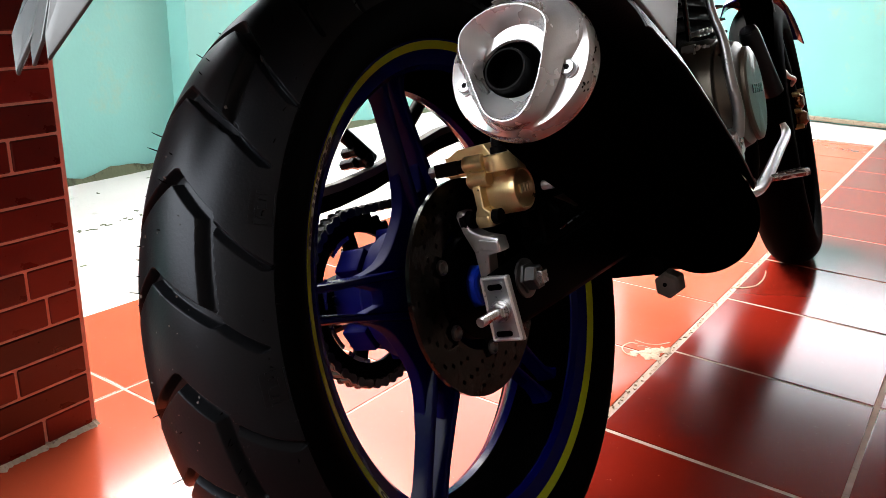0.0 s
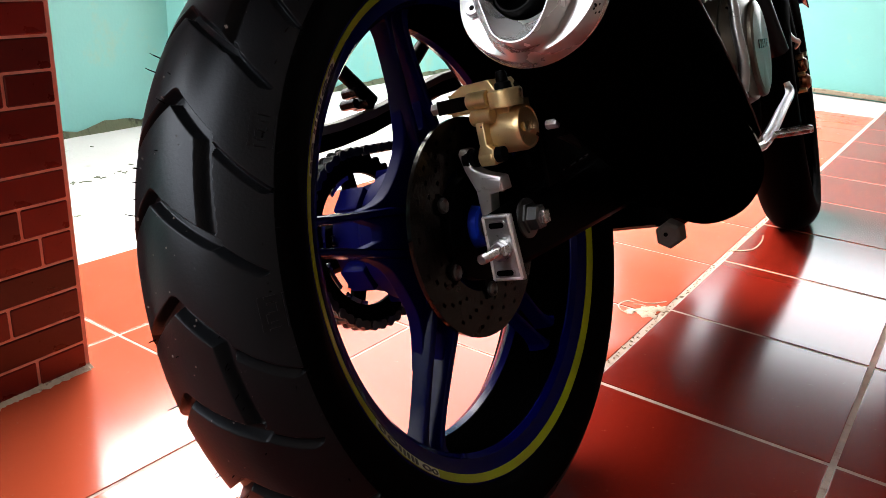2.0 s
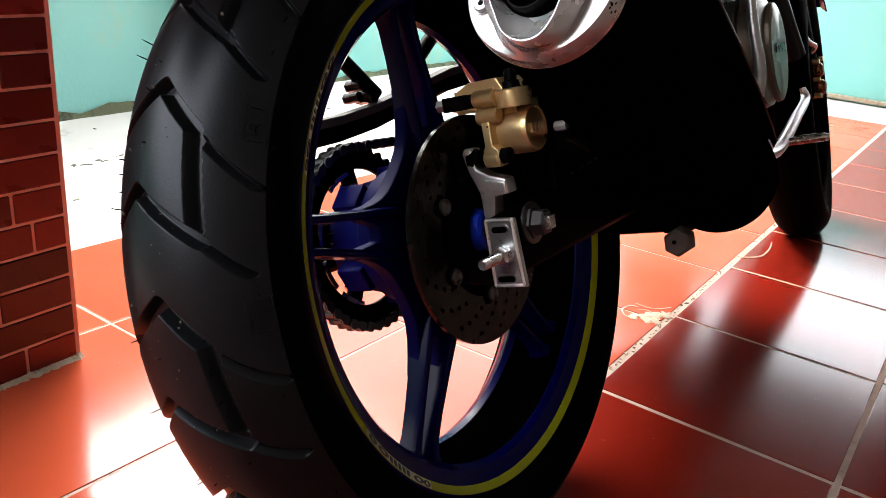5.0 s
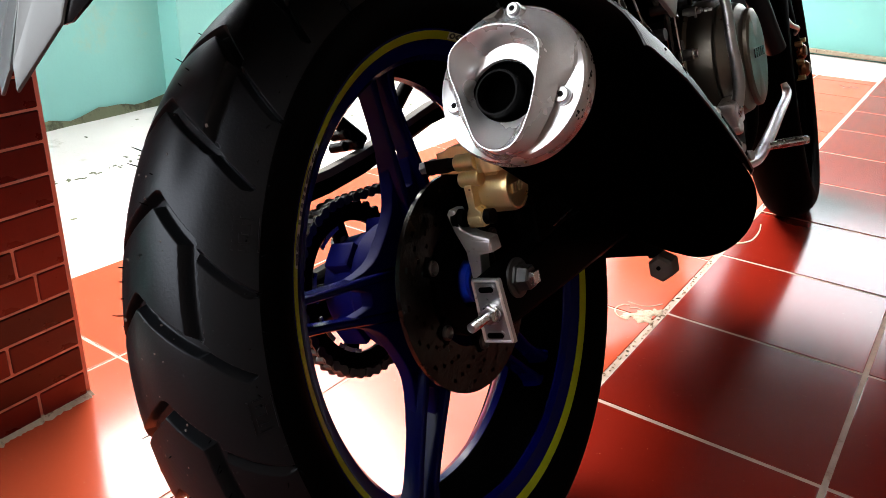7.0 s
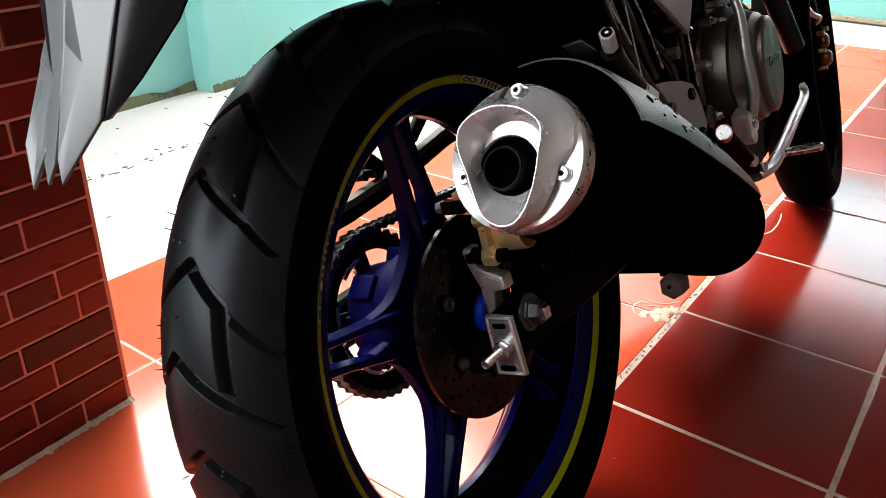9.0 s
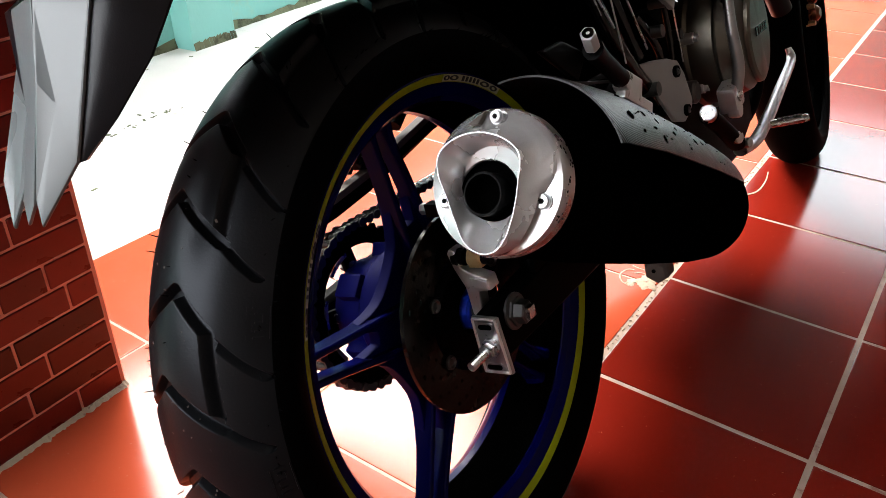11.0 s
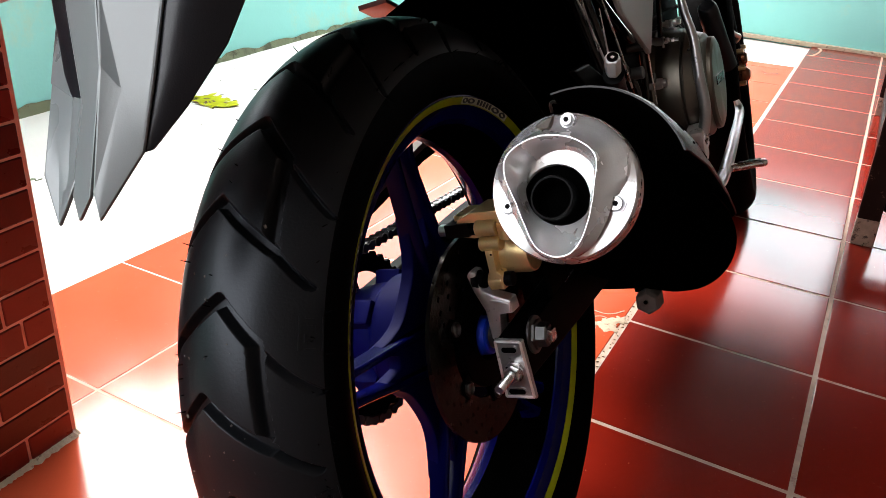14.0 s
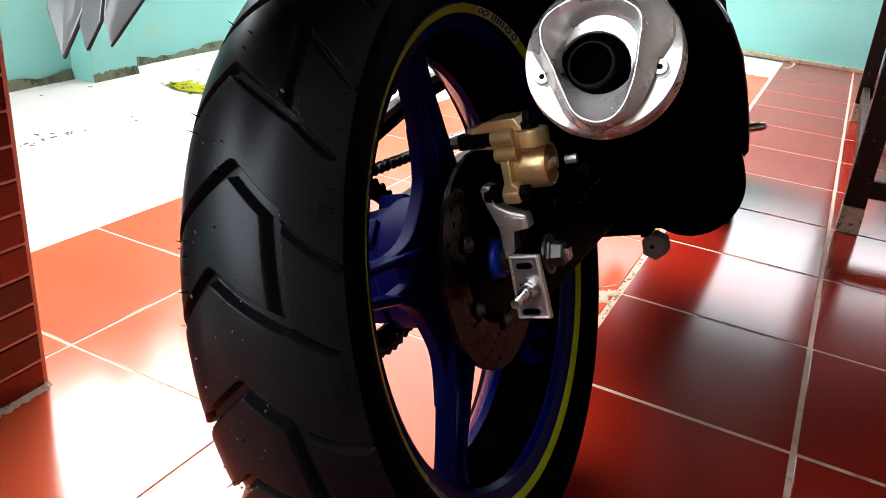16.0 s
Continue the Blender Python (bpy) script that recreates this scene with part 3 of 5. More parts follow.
def sticker_blob(outline, proud):
    """A flat print on the sticker, given as (degrees, across)."""
    s = Shape()
    n = len(outline)
    return s.add([on_stripe(a, c, p) for p in (0.0002, proud) for a, c in outline], [tuple(range(n, 2 * n))] + [(k, (k + 1) % n, n + (k + 1) % n, n + k) for k in range(n)])


def sticker_loop(deg, across, w, h, thick):
    s = Shape()
    rings = []
    for k in range(14):
        f = 2 * math.pi * k / 14
        u, v = math.cos(f), math.sin(f)
        rings.append([on_stripe(deg + w * q * u, across + h * q * v, p) for q, p in ((1.0, 0.0002), (1.0, 0.0012), (1.0 - thick, 0.0012), (1.0 - thick, 0.0002))])
    return s.loft(rings, around=True)


for centre in (146.5, -140.0, 67.0):
    field_ = Shape()
    for k in range(24):
        a0, a1 = centre - 12 + k, centre - 11 + k
        field_.add([on_stripe(a0, 0.03, 0.0005), on_stripe(a1, 0.03, 0.0005), on_stripe(a1, 0.97, 0.0005), on_stripe(a0, 0.97, 0.0005)], [(0, 1, 2, 3)])
    part("pale_field", field_, PALE_STICKER, rim_stripe, "silvery field under the black print")
    for k in range(5):
        a = centre - 2.6 + 1.55 * k
        part("print_bar", sticker_blob([(a - 0.45, 0.16), (a + 0.35, 0.16), (a + 0.45, 0.84), (a - 0.35, 0.84)], 0.0012), INK, rim_stripe)
    for d, w in ((-9.6, 1.5), (-5.6, 1.9), (7.4, 1.7), (10.4, 1.1)):
        part("print_loop", sticker_loop(centre + d, 0.5, w, 0.36, 0.45), INK, rim_stripe)


def spoke_shape(low=0.0050):
    """Two slim ribs that spread a little towards the hub; along +y."""
    rib = Shape()
    for sgn in (-1, 1):
        rings = []
        for y, z, w, t in ((0.040, 0.0205, 0.0048, 0.0260), (0.075, 0.0190, 0.0044, 0.0255), (0.100, 0.0175, 0.0041, 0.0250), (0.130, 0.0154, 0.0038, 0.0238), (0.165, 0.0130, 0.0037, 0.0230), (0.188, 0.0122, 0.0040, 0.0232), (0.200, 0.0132, 0.0052, 0.0250), (0.208, 0.0150, 0.0085, 0.0290)):
            rings.append([(x, y, sgn * (z + w * f)) for x, f in ((low, 1.2), (t - 0.006, 1.0), (t - 0.0022, 0.88), (t - 0.0006, 0.60), (t, 0.25), (t, -0.25), (t - 0.0006, -0.60), (t - 0.0022, -0.88), (t - 0.006, -1.0), (low, -1.2))])
        rib.loft(rings)
    return rib


RIBS = spoke_shape()
SPOKE = RIBS.data("spoke", BLUE, sharp=22)
for k in range(5):
    sp = new("spoke", SPOKE)
    sp.parent = rear_rim
    sp.rotation_euler = (radians(97 + 72 * k), 0, 0)
# scalloped plate behind the ribs: it fills the corners between neighbouring spokes
star = []
for k in range(5):
    for a, r in ((0, 0.099), (3.6, 0.100), (5.6, 0.128), (7.0, 0.140), (9.4, 0.124), (13.0, 0.109), (17.5, 0.099), (22.5, 0.0935), (29, 0.0905), (36, 0.0895), (43, 0.0905), (49.5, 0.0935), (54.5, 0.099), (59.0, 0.109), (62.6, 0.124), (65.0, 0.140), (66.4, 0.128), (68.4, 0.100)):
        a_ = radians(97 + 72 * k + a)
        star.append((r * math.cos(a_), r * math.sin(a_)))
plate_s = Shape()
plate_s.slab(star, 0.0020, 0.0155, lambda a, b, c: (c, a, b))
part("spoke_plate", plate_s, HUB_BLUE, rear_rim, bevel=0.0016)
hub = Shape()
hub.spin([(-0.046, 0.0), (-0.046, 0.060), (-0.040, 0.064), (-0.012, 0.064), (-0.006, 0.052), (0.020, 0.046), (0.036, 0.047), (0.042, 0.044), (0.042, 0.0)], 64)
hub_ob = part("rear_hub", hub, HUB_BLUE, bike, "blue painted cast wheel hub", sharp=30)
for k in range(5):
    a = radians(63 + 72 * k)
    lug = Shape()
    lug.box((-0.058, 0.058 * math.cos(a), 0.058 * math.sin(a)), (0.030, 0.020, 0.026), turn_deg(x=63 + 72 * k))
    part("cush_lug", lug, HUB_BLUE, hub_ob, bevel=0.003)
nose = Shape()
nose.spin([(0.040, 0.0), (0.040, 0.021), (0.058, 0.0185), (0.060, 0.016), (0.060, 0.0)], 40)
part("hub_nose", nose, LIT_BLUE, hub_ob, "hub nose, its lit look put into a bright blue")
spacer = Shape()
spacer.spin([(0.059, 0.0), (0.059, 0.0125), (0.084, 0.0125), (0.084, 0.0)], 28)
part("axle_spacer", spacer, CHAIN, bike, "oily steel axle spacer")
cush = Shape()
cush.spin([(-0.092, 0.0), (-0.092, 0.040), (-0.086, 0.052), (-0.060, 0.056), (-0.046, 0.056), (-0.046, 0.0)], 48)
part("cush_drive", cush, HUB_BLUE, hub_ob)

# sprocket and chain on the far side
spro = Shape()
teeth = 38
outline_o, outline_i = [], []
n = teeth * 4
for k in range(n):
    a = 2 * math.pi * k / n
    r = 0.0855 + (0.0045 if k % 4 in (1, 2) else 0)
    outline_o.append((r * math.cos(a), r * math.sin(a)))
    outline_i.append((0.068 * math.cos(a), 0.068 * math.sin(a)))
v = [(-0.0915, y, z) for y, z in outline_o] + [(-0.0915, y, z) for y, z in outline_i] + [(-0.0865, y, z) for y, z in outline_o] + [(-0.0865, y, z) for y, z in outline_i]
f = []
for k in range(n):
    q = (k + 1) % n
    f += [(k, q, n + q, n + k), (2 * n + k, 3 * n + k, 3 * n + q, 2 * n + q), (k, 2 * n + k, 2 * n + q, q), (n + k, n + q, 3 * n + q, 3 * n + k)]
spro.add(v, f)
for k in range(5):
    a = 25 + 72 * k
    spro.box((-0.089, 0.056 * math.cos(radians(a)), 0.056 * math.sin(radians(a))), (0.005, 0.032, 0.018), turn_deg(x=a))
spro.spin([(-0.0915, 0.036), (-0.0915, 0.046), (-0.0865, 0.046), (-0.0865, 0.036)], 40, closed_profile=True)
sprocket = part("sprocket", spro, BLACK, bike, "black toothed rear sprocket", sharp=30)
for k in range(5):
    a = radians(25 + 72 * k)
    s = Shape()
    s.spin([(-0.100, 0.0), (-0.100, 0.006), (-0.083, 0.006), (-0.083, 0.0)], 6, centre=(0, 0.050 * math.cos(a), 0.050 * math.sin(a)))
    part("sprocket_bolt", s, STEEL, sprocket)
# short steel arcs stand for the crescent highlights on the polished edge
for a0, a1 in ((100, 128), (150, 176), (188, 214), (222, 250), (300, 330)):
    edge_ring = Shape()
    edge_ring.spin([(-0.0857, 0.0645), (-0.0840, 0.0645), (-0.0840, 0.0685), (-0.0857, 0.0685)], 10, closed_profile=True, a0=a0, a1=a1)
    part("polished_edge_glint", edge_ring, STEEL, sprocket)

chain = Shape()
PITCH = 0.0127
front_c, front_r, rear_r = (0.545, 0.035), 0.034, 0.0895
path = []
def arc_pts(c, r, a0, a1):
    steps = max(2, int(abs(radians(a1 - a0)) * r / 0.002))
    return [(c[0] + r * math.cos(radians(a0 + (a1 - a0) * k / steps)), c[1] + r * math.sin(radians(a0 + (a1 - a0) * k / steps))) for k in range(steps + 1)]
path += arc_pts((0, 0), rear_r, 84, 276)
path += arc_pts(front_c, front_r, -84, 84)
path.append(path[0])
dist, spots = 0.0, []
want = 0.0
for (y0, z0), (y1, z1) in zip(path, path[1:]):
    d = math.hypot(y1 - y0, z1 - z0)
    while want < dist + d:
        s = (want - dist) / max(d, 1e-9)
        spots.append((y0 + (y1 - y0) * s, z0 + (z1 - z0) * s))
        want += PITCH
    dist += d
for k, (y, z) in enumerate(spots):
    y2, z2 = spots[(k + 1) % len(spots)]
    ang = math.degrees(math.atan2(z2 - z, y2 - y))
    wide = 0.0085 if k % 2 else 0.0060
    for s in (-1, 1):
        chain.box((-0.089 + s * wide, (y + y2) / 2, (z + z2) / 2), (0.0016, PITCH, 0.0062), turn_deg(x=ang))
        for yy, zz in ((y, z), (y2, z2)):
            chain.rod((-0.0898 + s * wide, yy, zz), (-0.0882 + s * wide, yy, zz), 0.0052, n=10)
    chain.rod((-0.0965, y, z), (-0.0815, y, z), 0.0043, n=8)
part("drive_chain", chain, CHAIN, bike, "oily steel roller chain on the sprocket")

# brake disc with drilled slots, its carrier and bolts
disc = Shape()
NT, rr = 216, [0.060, 0.0655, 0.069, 0.0725, 0.0765, 0.0800, 0.0840, 0.0875, 0.0915, 0.0950, 0.0985, 0.1030]
keep = {}
for i in range(NT):
    for j in range(len(rr) - 1):
        hole = (j in (2, 4, 6, 8)) and ((i + (j // 2) * 4) % 12 in (0, 1)) and not (i // 36) % 6 == 9
        keep[i, j] = not hole
for x in (0.0448, 0.0492):
    k0 = len(disc.v)
    vs = [(x, r * math.cos(2 * math.pi * i / NT), r * math.sin(2 * math.pi * i / NT)) for i in range(NT) for r in rr]
    m = len(rr)
    fs = [(i * m + j, i * m + j + 1, ((i + 1) % NT) * m + j + 1, ((i + 1) % NT) * m + j) for (i, j), ok in keep.items() if ok]
    disc.add(vs, fs)
half_n = NT * len(rr)
m = len(rr)
walls = []
for i in range(NT):
    for j in range(m - 1):
        if not keep[i, j]:
            q = [(i * m + j), (i * m + j + 1), ((i + 1) % NT) * m + j + 1, ((i + 1) % NT) * m + j]
            for a, b in zip(q, q[1:] + q[:1]):
                walls.append((a, b, b + half_n, a + half_n))
    for j in (0, m - 1):
        a, b = i * m + j, ((i + 1) % NT) * m + j
        walls.append((a, b, b + half_n, a + half_n))
disc.f += walls
brake_disc = part("brake_disc", disc, DISC, bike, "dark drilled steel brake disc", sharp=30)
carrier = Shape()
carrier.spin([(0.040, 0.024), (0.040, 0.050), (0.052, 0.050), (0.054, 0.030), (0.054, 0.024)], 60, closed_profile=True)
part("disc_carrier", carrier, BLACK, brake_disc, bevel=0.001)
for k in range(6):
    s = Shape()
    s.box((0.0475, 0.055 * math.cos(radians(30 + 60 * k)), 0.055 * math.sin(radians(30 + 60 * k))), (0.007, 0.026, 0.018), turn_deg(x=30 + 60 * k))
    part("carrier_arm", s, BLACK, brake_disc, bevel=0.001)
for k in range(6):
    a = radians(30 + 60 * k)
    s = Shape()
    c = (0, 0.0605 * math.cos(a), 0.0605 * math.sin(a))
    s.spin([(0.050, 0.0), (0.050, 0.0072), (0.0535, 0.0070), (0.0545, 0.0055), (0.0525, 0.0035), (0.0525, 0.0)], 18, centre=c)
    part("disc_bolt", s, CHAIN, brake_disc)

# swingarm
swing = Shape()
def arm_ring(y, x0, x1, z0, z1, c=0.006):
    return [(x0 + c, y, z0), (x1 - c, y, z0), (x1, y, z0 + c), (x1, y, z1 - c), (x1 - c, y, z1), (x0 + c, y, z1), (x0, y, z1 - c), (x0, y, z0 + c)]
swing.loft([arm_ring(-0.040, 0.080, 0.1055, -0.036, 0.016), arm_ring(0.10, 0.082, 0.1095, -0.034, 0.030), arm_ring(0.30, 0.080, 0.114, -0.030, 0.052), arm_ring(0.40, 0.045, 0.100, -0.028, 0.064), arm_ring(0.52, 0.030, 0.085, -0.020, 0.060)])
swing.loft([arm_ring(-0.050, -0.132, -0.106, -0.028, 0.024), arm_ring(0.10, -0.132, -0.102, -0.030, 0.034), arm_ring(0.30, -0.122, -0.092, -0.028, 0.052), arm_ring(0.40, -0.100, -0.045, -0.026, 0.064), arm_ring(0.52, -0.085, -0.030, -0.020, 0.060)])
swing.box((0, 0.44, 0.02), (0.16, 0.09, 0.07))
swingarm = part("swingarm", swing, BLACK, bike, "black box-section swingarm", bevel=0.002)
GUARD_LINE = ((-0.07, 0.118), (0.02, 0.122), (0.08, 0.129), (0.145, 0.142), (0.225, 0.158), (0.33, 0.168))
guard = Shape()
guard.loft([[(-0.119, y, z - 0.026), (-0.112, y, z - 0.026), (-0.112, y, z - 0.008), (-0.119, y, z - 0.008)] for y, z in GUARD_LINE])
chain_guard = part("chain_guard", guard, BLACK, swingarm, "black chain guard with a scuffed grey edge", bevel=0.001)
guard = Shape()
guard.loft([[(-0.120, y, z - 0.0075), (-0.106, y, z - 0.0095), (-0.104, y, z - 0.0005), (-0.118, y, z + 0.001)] for y, z in GUARD_LINE])
part("guard_edge", guard, GREY_RUBBER, chain_guard, "scuffed grey upper edge", bevel=0.001)
for p, q, r in (((-0.115, 0.155, 0.158), (-0.115, 0.245, 0.218), 0.0085), ((-0.115, 0.148, 0.124), (-0.112, 0.212, 0.136), 0.0055), ((-0.118, 0.015, 0.208), (-0.116, 0.092, 0.138), 0.0080)):
    s = Shape()
    s.rod(p, q, r, n=14)
    part("guard_stay", s, BLACK, swingarm)
for p, q, r in (((-0.128, 0.062, 0.150), (-0.108, 0.062, 0.150), 0.0065), ((-0.130, 0.078, 0.138), (-0.106, 0.078, 0.138), 0.0085), ((-0.128, 0.055, 0.138), (-0.108, 0.055, 0.138), 0.0060)):
    s = Shape()
    s.rod(p, q, r, n=6)
    part("guard_bolt", s, DISC, swingarm, bevel=0.001)
gus = Shape()
gus.slab([(0.034, 0.024), (0.034, 0.112), (0.085, 0.135), (0.170, 0.165), (0.290, 0.165), (0.290, 0.046)], 0.108, 0.114, lambda a, b, c: (c, a, b))
part("swingarm_gusset", gus, BLACK, swingarm, "black plate between caliper and muffler", bevel=0.002)

# chain adjuster plate on the arm's end, with its bolt
plate = Shape()
plate.slab([(0.0835, 0.0225), (0.1115, 0.0215), (0.1150, -0.0370), (0.0840, -0.0370)], -0.0465, -0.0420, lambda a, b, c: (a, c, b))
adj_plate = part("adjuster_plate", plate, CAST, bike, "bright alloy chain adjuster plate", bevel=0.0012)
adj_plate.location = (-0.0007, 0.0032, -0.0061)
lip = Shape()
for x0, z0, x1, z1 in ((0.085, 0.0205, 0.1095, 0.0200), (0.1095, 0.0200, 0.113, -0.035), (0.113, -0.035, 0.0855, -0.035), (0.0855, -0.035, 0.085, 0.0205)):
    lip.rod((x0, -0.0472, z0), (x1, -0.0472, z1), 0.0014, n=8)
part("plate_lip", lip, ALLOY, adj_plate)
for zc, hw in ((0.0125, 0.0085), (-0.0295, 0.0095)):
    s = Shape()
    ring = [(0.0975 + (hw - 0.0038) * (1 if math.cos(a) > 0 else -1) + 0.0040 * math.cos(a), zc + 0.0040 * math.sin(a)) for a in [2 * math.pi * k / 20 for k in range(20)]]
    s.slab(ring, -0.0478, -0.0466, lambda a, b, c: (a, c, b))
    part("plate_slot", s, CAST, adj_plate)
    # raised black slab paints the dark inside of the slot
    s = Shape()
    ring = [(0.0975 + (hw - 0.0038) * (1 if math.cos(a) > 0 else -1) + 0.0026 * math.cos(a), zc + 0.0026 * math.sin(a)) for a in [2 * math.pi * k / 20 for k in range(20)]]
    s.slab(ring, -0.0484, -0.0470, lambda a, b, c: (a, c, b))
    part("slot_shade", s, BLACK, adj_plate)
bolt = Shape()
bolt.rod((0.099, -0.044, -0.0085), (0.099, -0.083, -0.0090), 0.0040, n=18)
for k in range(15):
    bolt.spin([(-0.0835 + k * 0.0016, 0.0036), (-0.0827 + k * 0.0016, 0.0045), (-0.0819 + k * 0.0016, 0.0036)], 16, centre=(0.099, 0, -0.0088), axis="y")
part("adjuster_bolt", bolt, STEEL, adj_plate, "bright threaded adjuster bolt")
nut = Shape()
nut.spin([(-0.0585, 0.0), (-0.0585, 0.0070), (-0.0570, 0.0080), (-0.0525, 0.0080), (-0.0510, 0.0070), (-0.0510, 0.0)], 6, centre=(0.099, 0, -0.0087), axis="y")
nut.spin([(-0.0510, 0.0), (-0.0510, 0.0095), (-0.0465, 0.0095), (-0.0465, 0.0)], 20, centre=(0.099, 0, -0.0087), axis="y")
part("lock_nut", nut, STEEL, adj_plate)
washer = Shape()
washer.spin([(0.1120, 0.0), (0.1120, 0.0180), (0.1145, 0.0180), (0.1150, 0.0165), (0.1150, 0.0)], 40, centre=(-0.0066, -0.006, 0.004))
axle_washer = part("axle_washer", washer, CHAIN, bike)
nutx = Shape()
nutx.spin([(0.1150, 0.0), (0.1150, 0.0145), (0.1175, 0.0145), (0.1180, 0.0120), (0.1270, 0.0115), (0.1285, 0.0095), (0.1285, 0.0)], 6, centre=(-0.0066, -0.006, 0.004))
part("axle_nut", nutx, CHAIN, axle_washer, "steel axle nut")
end = Shape()
end.box((0.1234, -0.006, 0.004), (0.006, 0.0105, 0.0115))
part("axle_end", end, STEEL, axle_washer, "bright square axle end", bevel=0.0008)

# caliper bracket
arm = Shape()
arm.slab([(0.0570, 0.0700), (0.0600, 0.0745), (0.0665, 0.0735), (0.0690, 0.0560), (0.0800, 0.0500), (0.0960, 0.0455), (0.0975, 0.0330), (0.0830, 0.0310), (0.0800, 0.0060), (0.0700, 0.0060), (0.0690, 0.0350), (0.0610, 0.0540)], -0.0220, -0.0060, lambda a, b, c: (a, c, b))
bracket = part("caliper_bracket", arm, ALLOY, bike, "cast alloy caliper bracket", bevel=0.0018)
rib = Shape()
rib.box((0.086, -0.022, 0.0400), (0.020, 0.004, 0.010), turn_deg(y=8))
part("bracket_rib", rib, ALLOY, bracket, bevel=0.0015)

# caliper
cal = Shape()
cal.slab([(0.040, 0.106), (0.046, 0.122), (0.060, 0.1285), (0.088, 0.1290), (0.094, 0.118), (0.094, 0.108), (0.088, 0.104), (0.060, 0.104)], 0.030, -0.014, lambda a, b, c: (a, c, b))
cal.box((0.084, 0.014, 0.090), (0.030, 0.040, 0.036))
cal.box((0.050, 0.016, 0.113), (0.028, 0.034, 0.020))
cal.spin([(0.098, 0.0), (0.098, 0.0150), (0.112, 0.0155), (0.1135, 0.0140), (0.1135, 0.0)], 28, centre=(0.099, -0.008, 0.005), axis="z")
caliper = part("brake_caliper", cal, GOLD, bike, "gold anodised rear brake caliper with black boots", bevel=0.0025)
caliper.location = (0.009, 0.0, 0.0)
for z, x0, x1, r in ((0.1135, 0.065, 0.086, 0.0076), (0.0985, 0.066, 0.087, 0.0070)):
    s = Shape()
    s.spin([(x0, 0.0), (x0, r - 0.001), (x0 + 0.001, r), (x1 - 0.001, r), (x1, r - 0.001), (x1, 0.0)], 28, centre=(0, -0.014, z))
    part("pin_tube", s, GOLD, caliper)
piston = Shape()
piston.spin([(0.080, 0.0), (0.080, 0.0205), (0.103, 0.0205), (0.1050, 0.0200), (0.1075, 0.0192), (0.1080, 0.0178), (0.1072, 0.0170), (0.1072, 0.0)], 44, centre=(0, 0.008, 0.083))
piston_ob = part("piston_housing", piston, GOLD, caliper)
for k in range(4):
    s = Shape()
    s.box((0.1078, 0.000 + 0.005 * k, 0.0835), (0.0026, 0.0034, 0.0080))
    part("cast_mark", s, GOLD, piston_ob)
lugs = Shape()
lugs.slab([(0.072, 0.094), (0.080, 0.094), (0.080, 0.074), (0.0850, 0.070), (0.0850, 0.056), (0.070, 0.056), (0.070, 0.070), (0.0725, 0.074)], -0.022, -0.008, lambda a, b, c: (a, c, b))
lugs.spin([(0.069, 0.0), (0.069, 0.0078), (0.083, 0.0078), (0.083, 0.0)], 24, centre=(0, -0.015, 0.0630))
part("caliper_lug", lugs, GOLD, caliper, bevel=0.0012)
boot = Shape()
for x0, x1, r in ((0.052, 0.055, 0.0085), (0.0555, 0.0585, 0.0090), (0.059, 0.064, 0.0080), (0.084, 0.092, 0.0068)):
    boot.spin([(x0, 0.0), (x0, r), (x1, r), (x1, 0.0)], 24, centre=(0, -0.015, 0.0640))
part("rubber_boot", boot, PLASTIC, caliper, "black ribbed rubber pin boot")
boot = Shape()
boot.spin([(0.034, 0.0), (0.034, 0.0060), (0.065, 0.0064), (0.065, 0.0)], 24, centre=(0, -0.012, 0.1130))
boot.box((0.046, -0.012, 0.1130), (0.024, 0.0125, 0.0125))
part("rubber_boot", boot, PLASTIC, caliper, "black rubber pin boot")
s = Shape()
s.spin([(0.026, 0.0), (0.026, 0.0058), (0.034, 0.0058), (0.034, 0.0)], 6, centre=(0, -0.012, 0.1130))
part("pin_bolt", s, ALLOY, caliper)
bleed = Shape()
bleed.spin([(0.118, 0.0078), (0.124, 0.0072), (0.125, 0.0054), (0.131, 0.0052), (0.134, 0.0040), (0.1345, 0.0)], 20, centre=(0.0990, -0.009, 0), axis="z")
part("bleed_cap", bleed, PLASTIC, caliper, "black rubber bleed cap")
hose = Shape()
hose.pipe([(0.105, 0.020, 0.120), (0.118, 0.05, 0.115), (0.120, 0.12, 0.085), (0.110, 0.24, 0.075), (0.085, 0.38, 0.09)], 0.0048)
part("brake_hose", hose, PLASTIC, bike, "black brake hose")
stay = Shape()
stay.loft([[(x, y, z - 0.006), (x + 0.006, y, z - 0.006), (x + 0.006, y, z + 0.006), (x, y, z + 0.006)] for x, y, z in ((0.100, 0.02, 0.052), (0.112, 0.12, 0.062), (0.108, 0.30, 0.065))])
part("caliper_stay", stay, BLACK, bike, bevel=0.001)

for p, q, r, mat in (((0.120, 0.036, 0.080), (0.131, 0.036, 0.080), 0.0045, ALLOY), ((0.126, 0.042, 0.037), (0.126, 0.098, 0.043), 0.0007, STEEL)):
    s = Shape()
    s.rod(p, q, r, n=8)
    part("bracket_pin", s, mat, bracket)
fin = Shape()
fin.slab([(0.046, 0.067), (0.080, 0.066), (0.088, 0.050), (0.070, 0.058)], 0.122, 0.126, lambda a, b, c: (c, a, b))
part("bracket_fin", fin, CHAIN, bracket, bevel=0.0008)

# muffler
M0, M1 = Vector((0.2149, -0.1415, 0.1771)), Vector((0.1738, 0.3404, -0.0338))
MD = (M1 - M0).normalized()
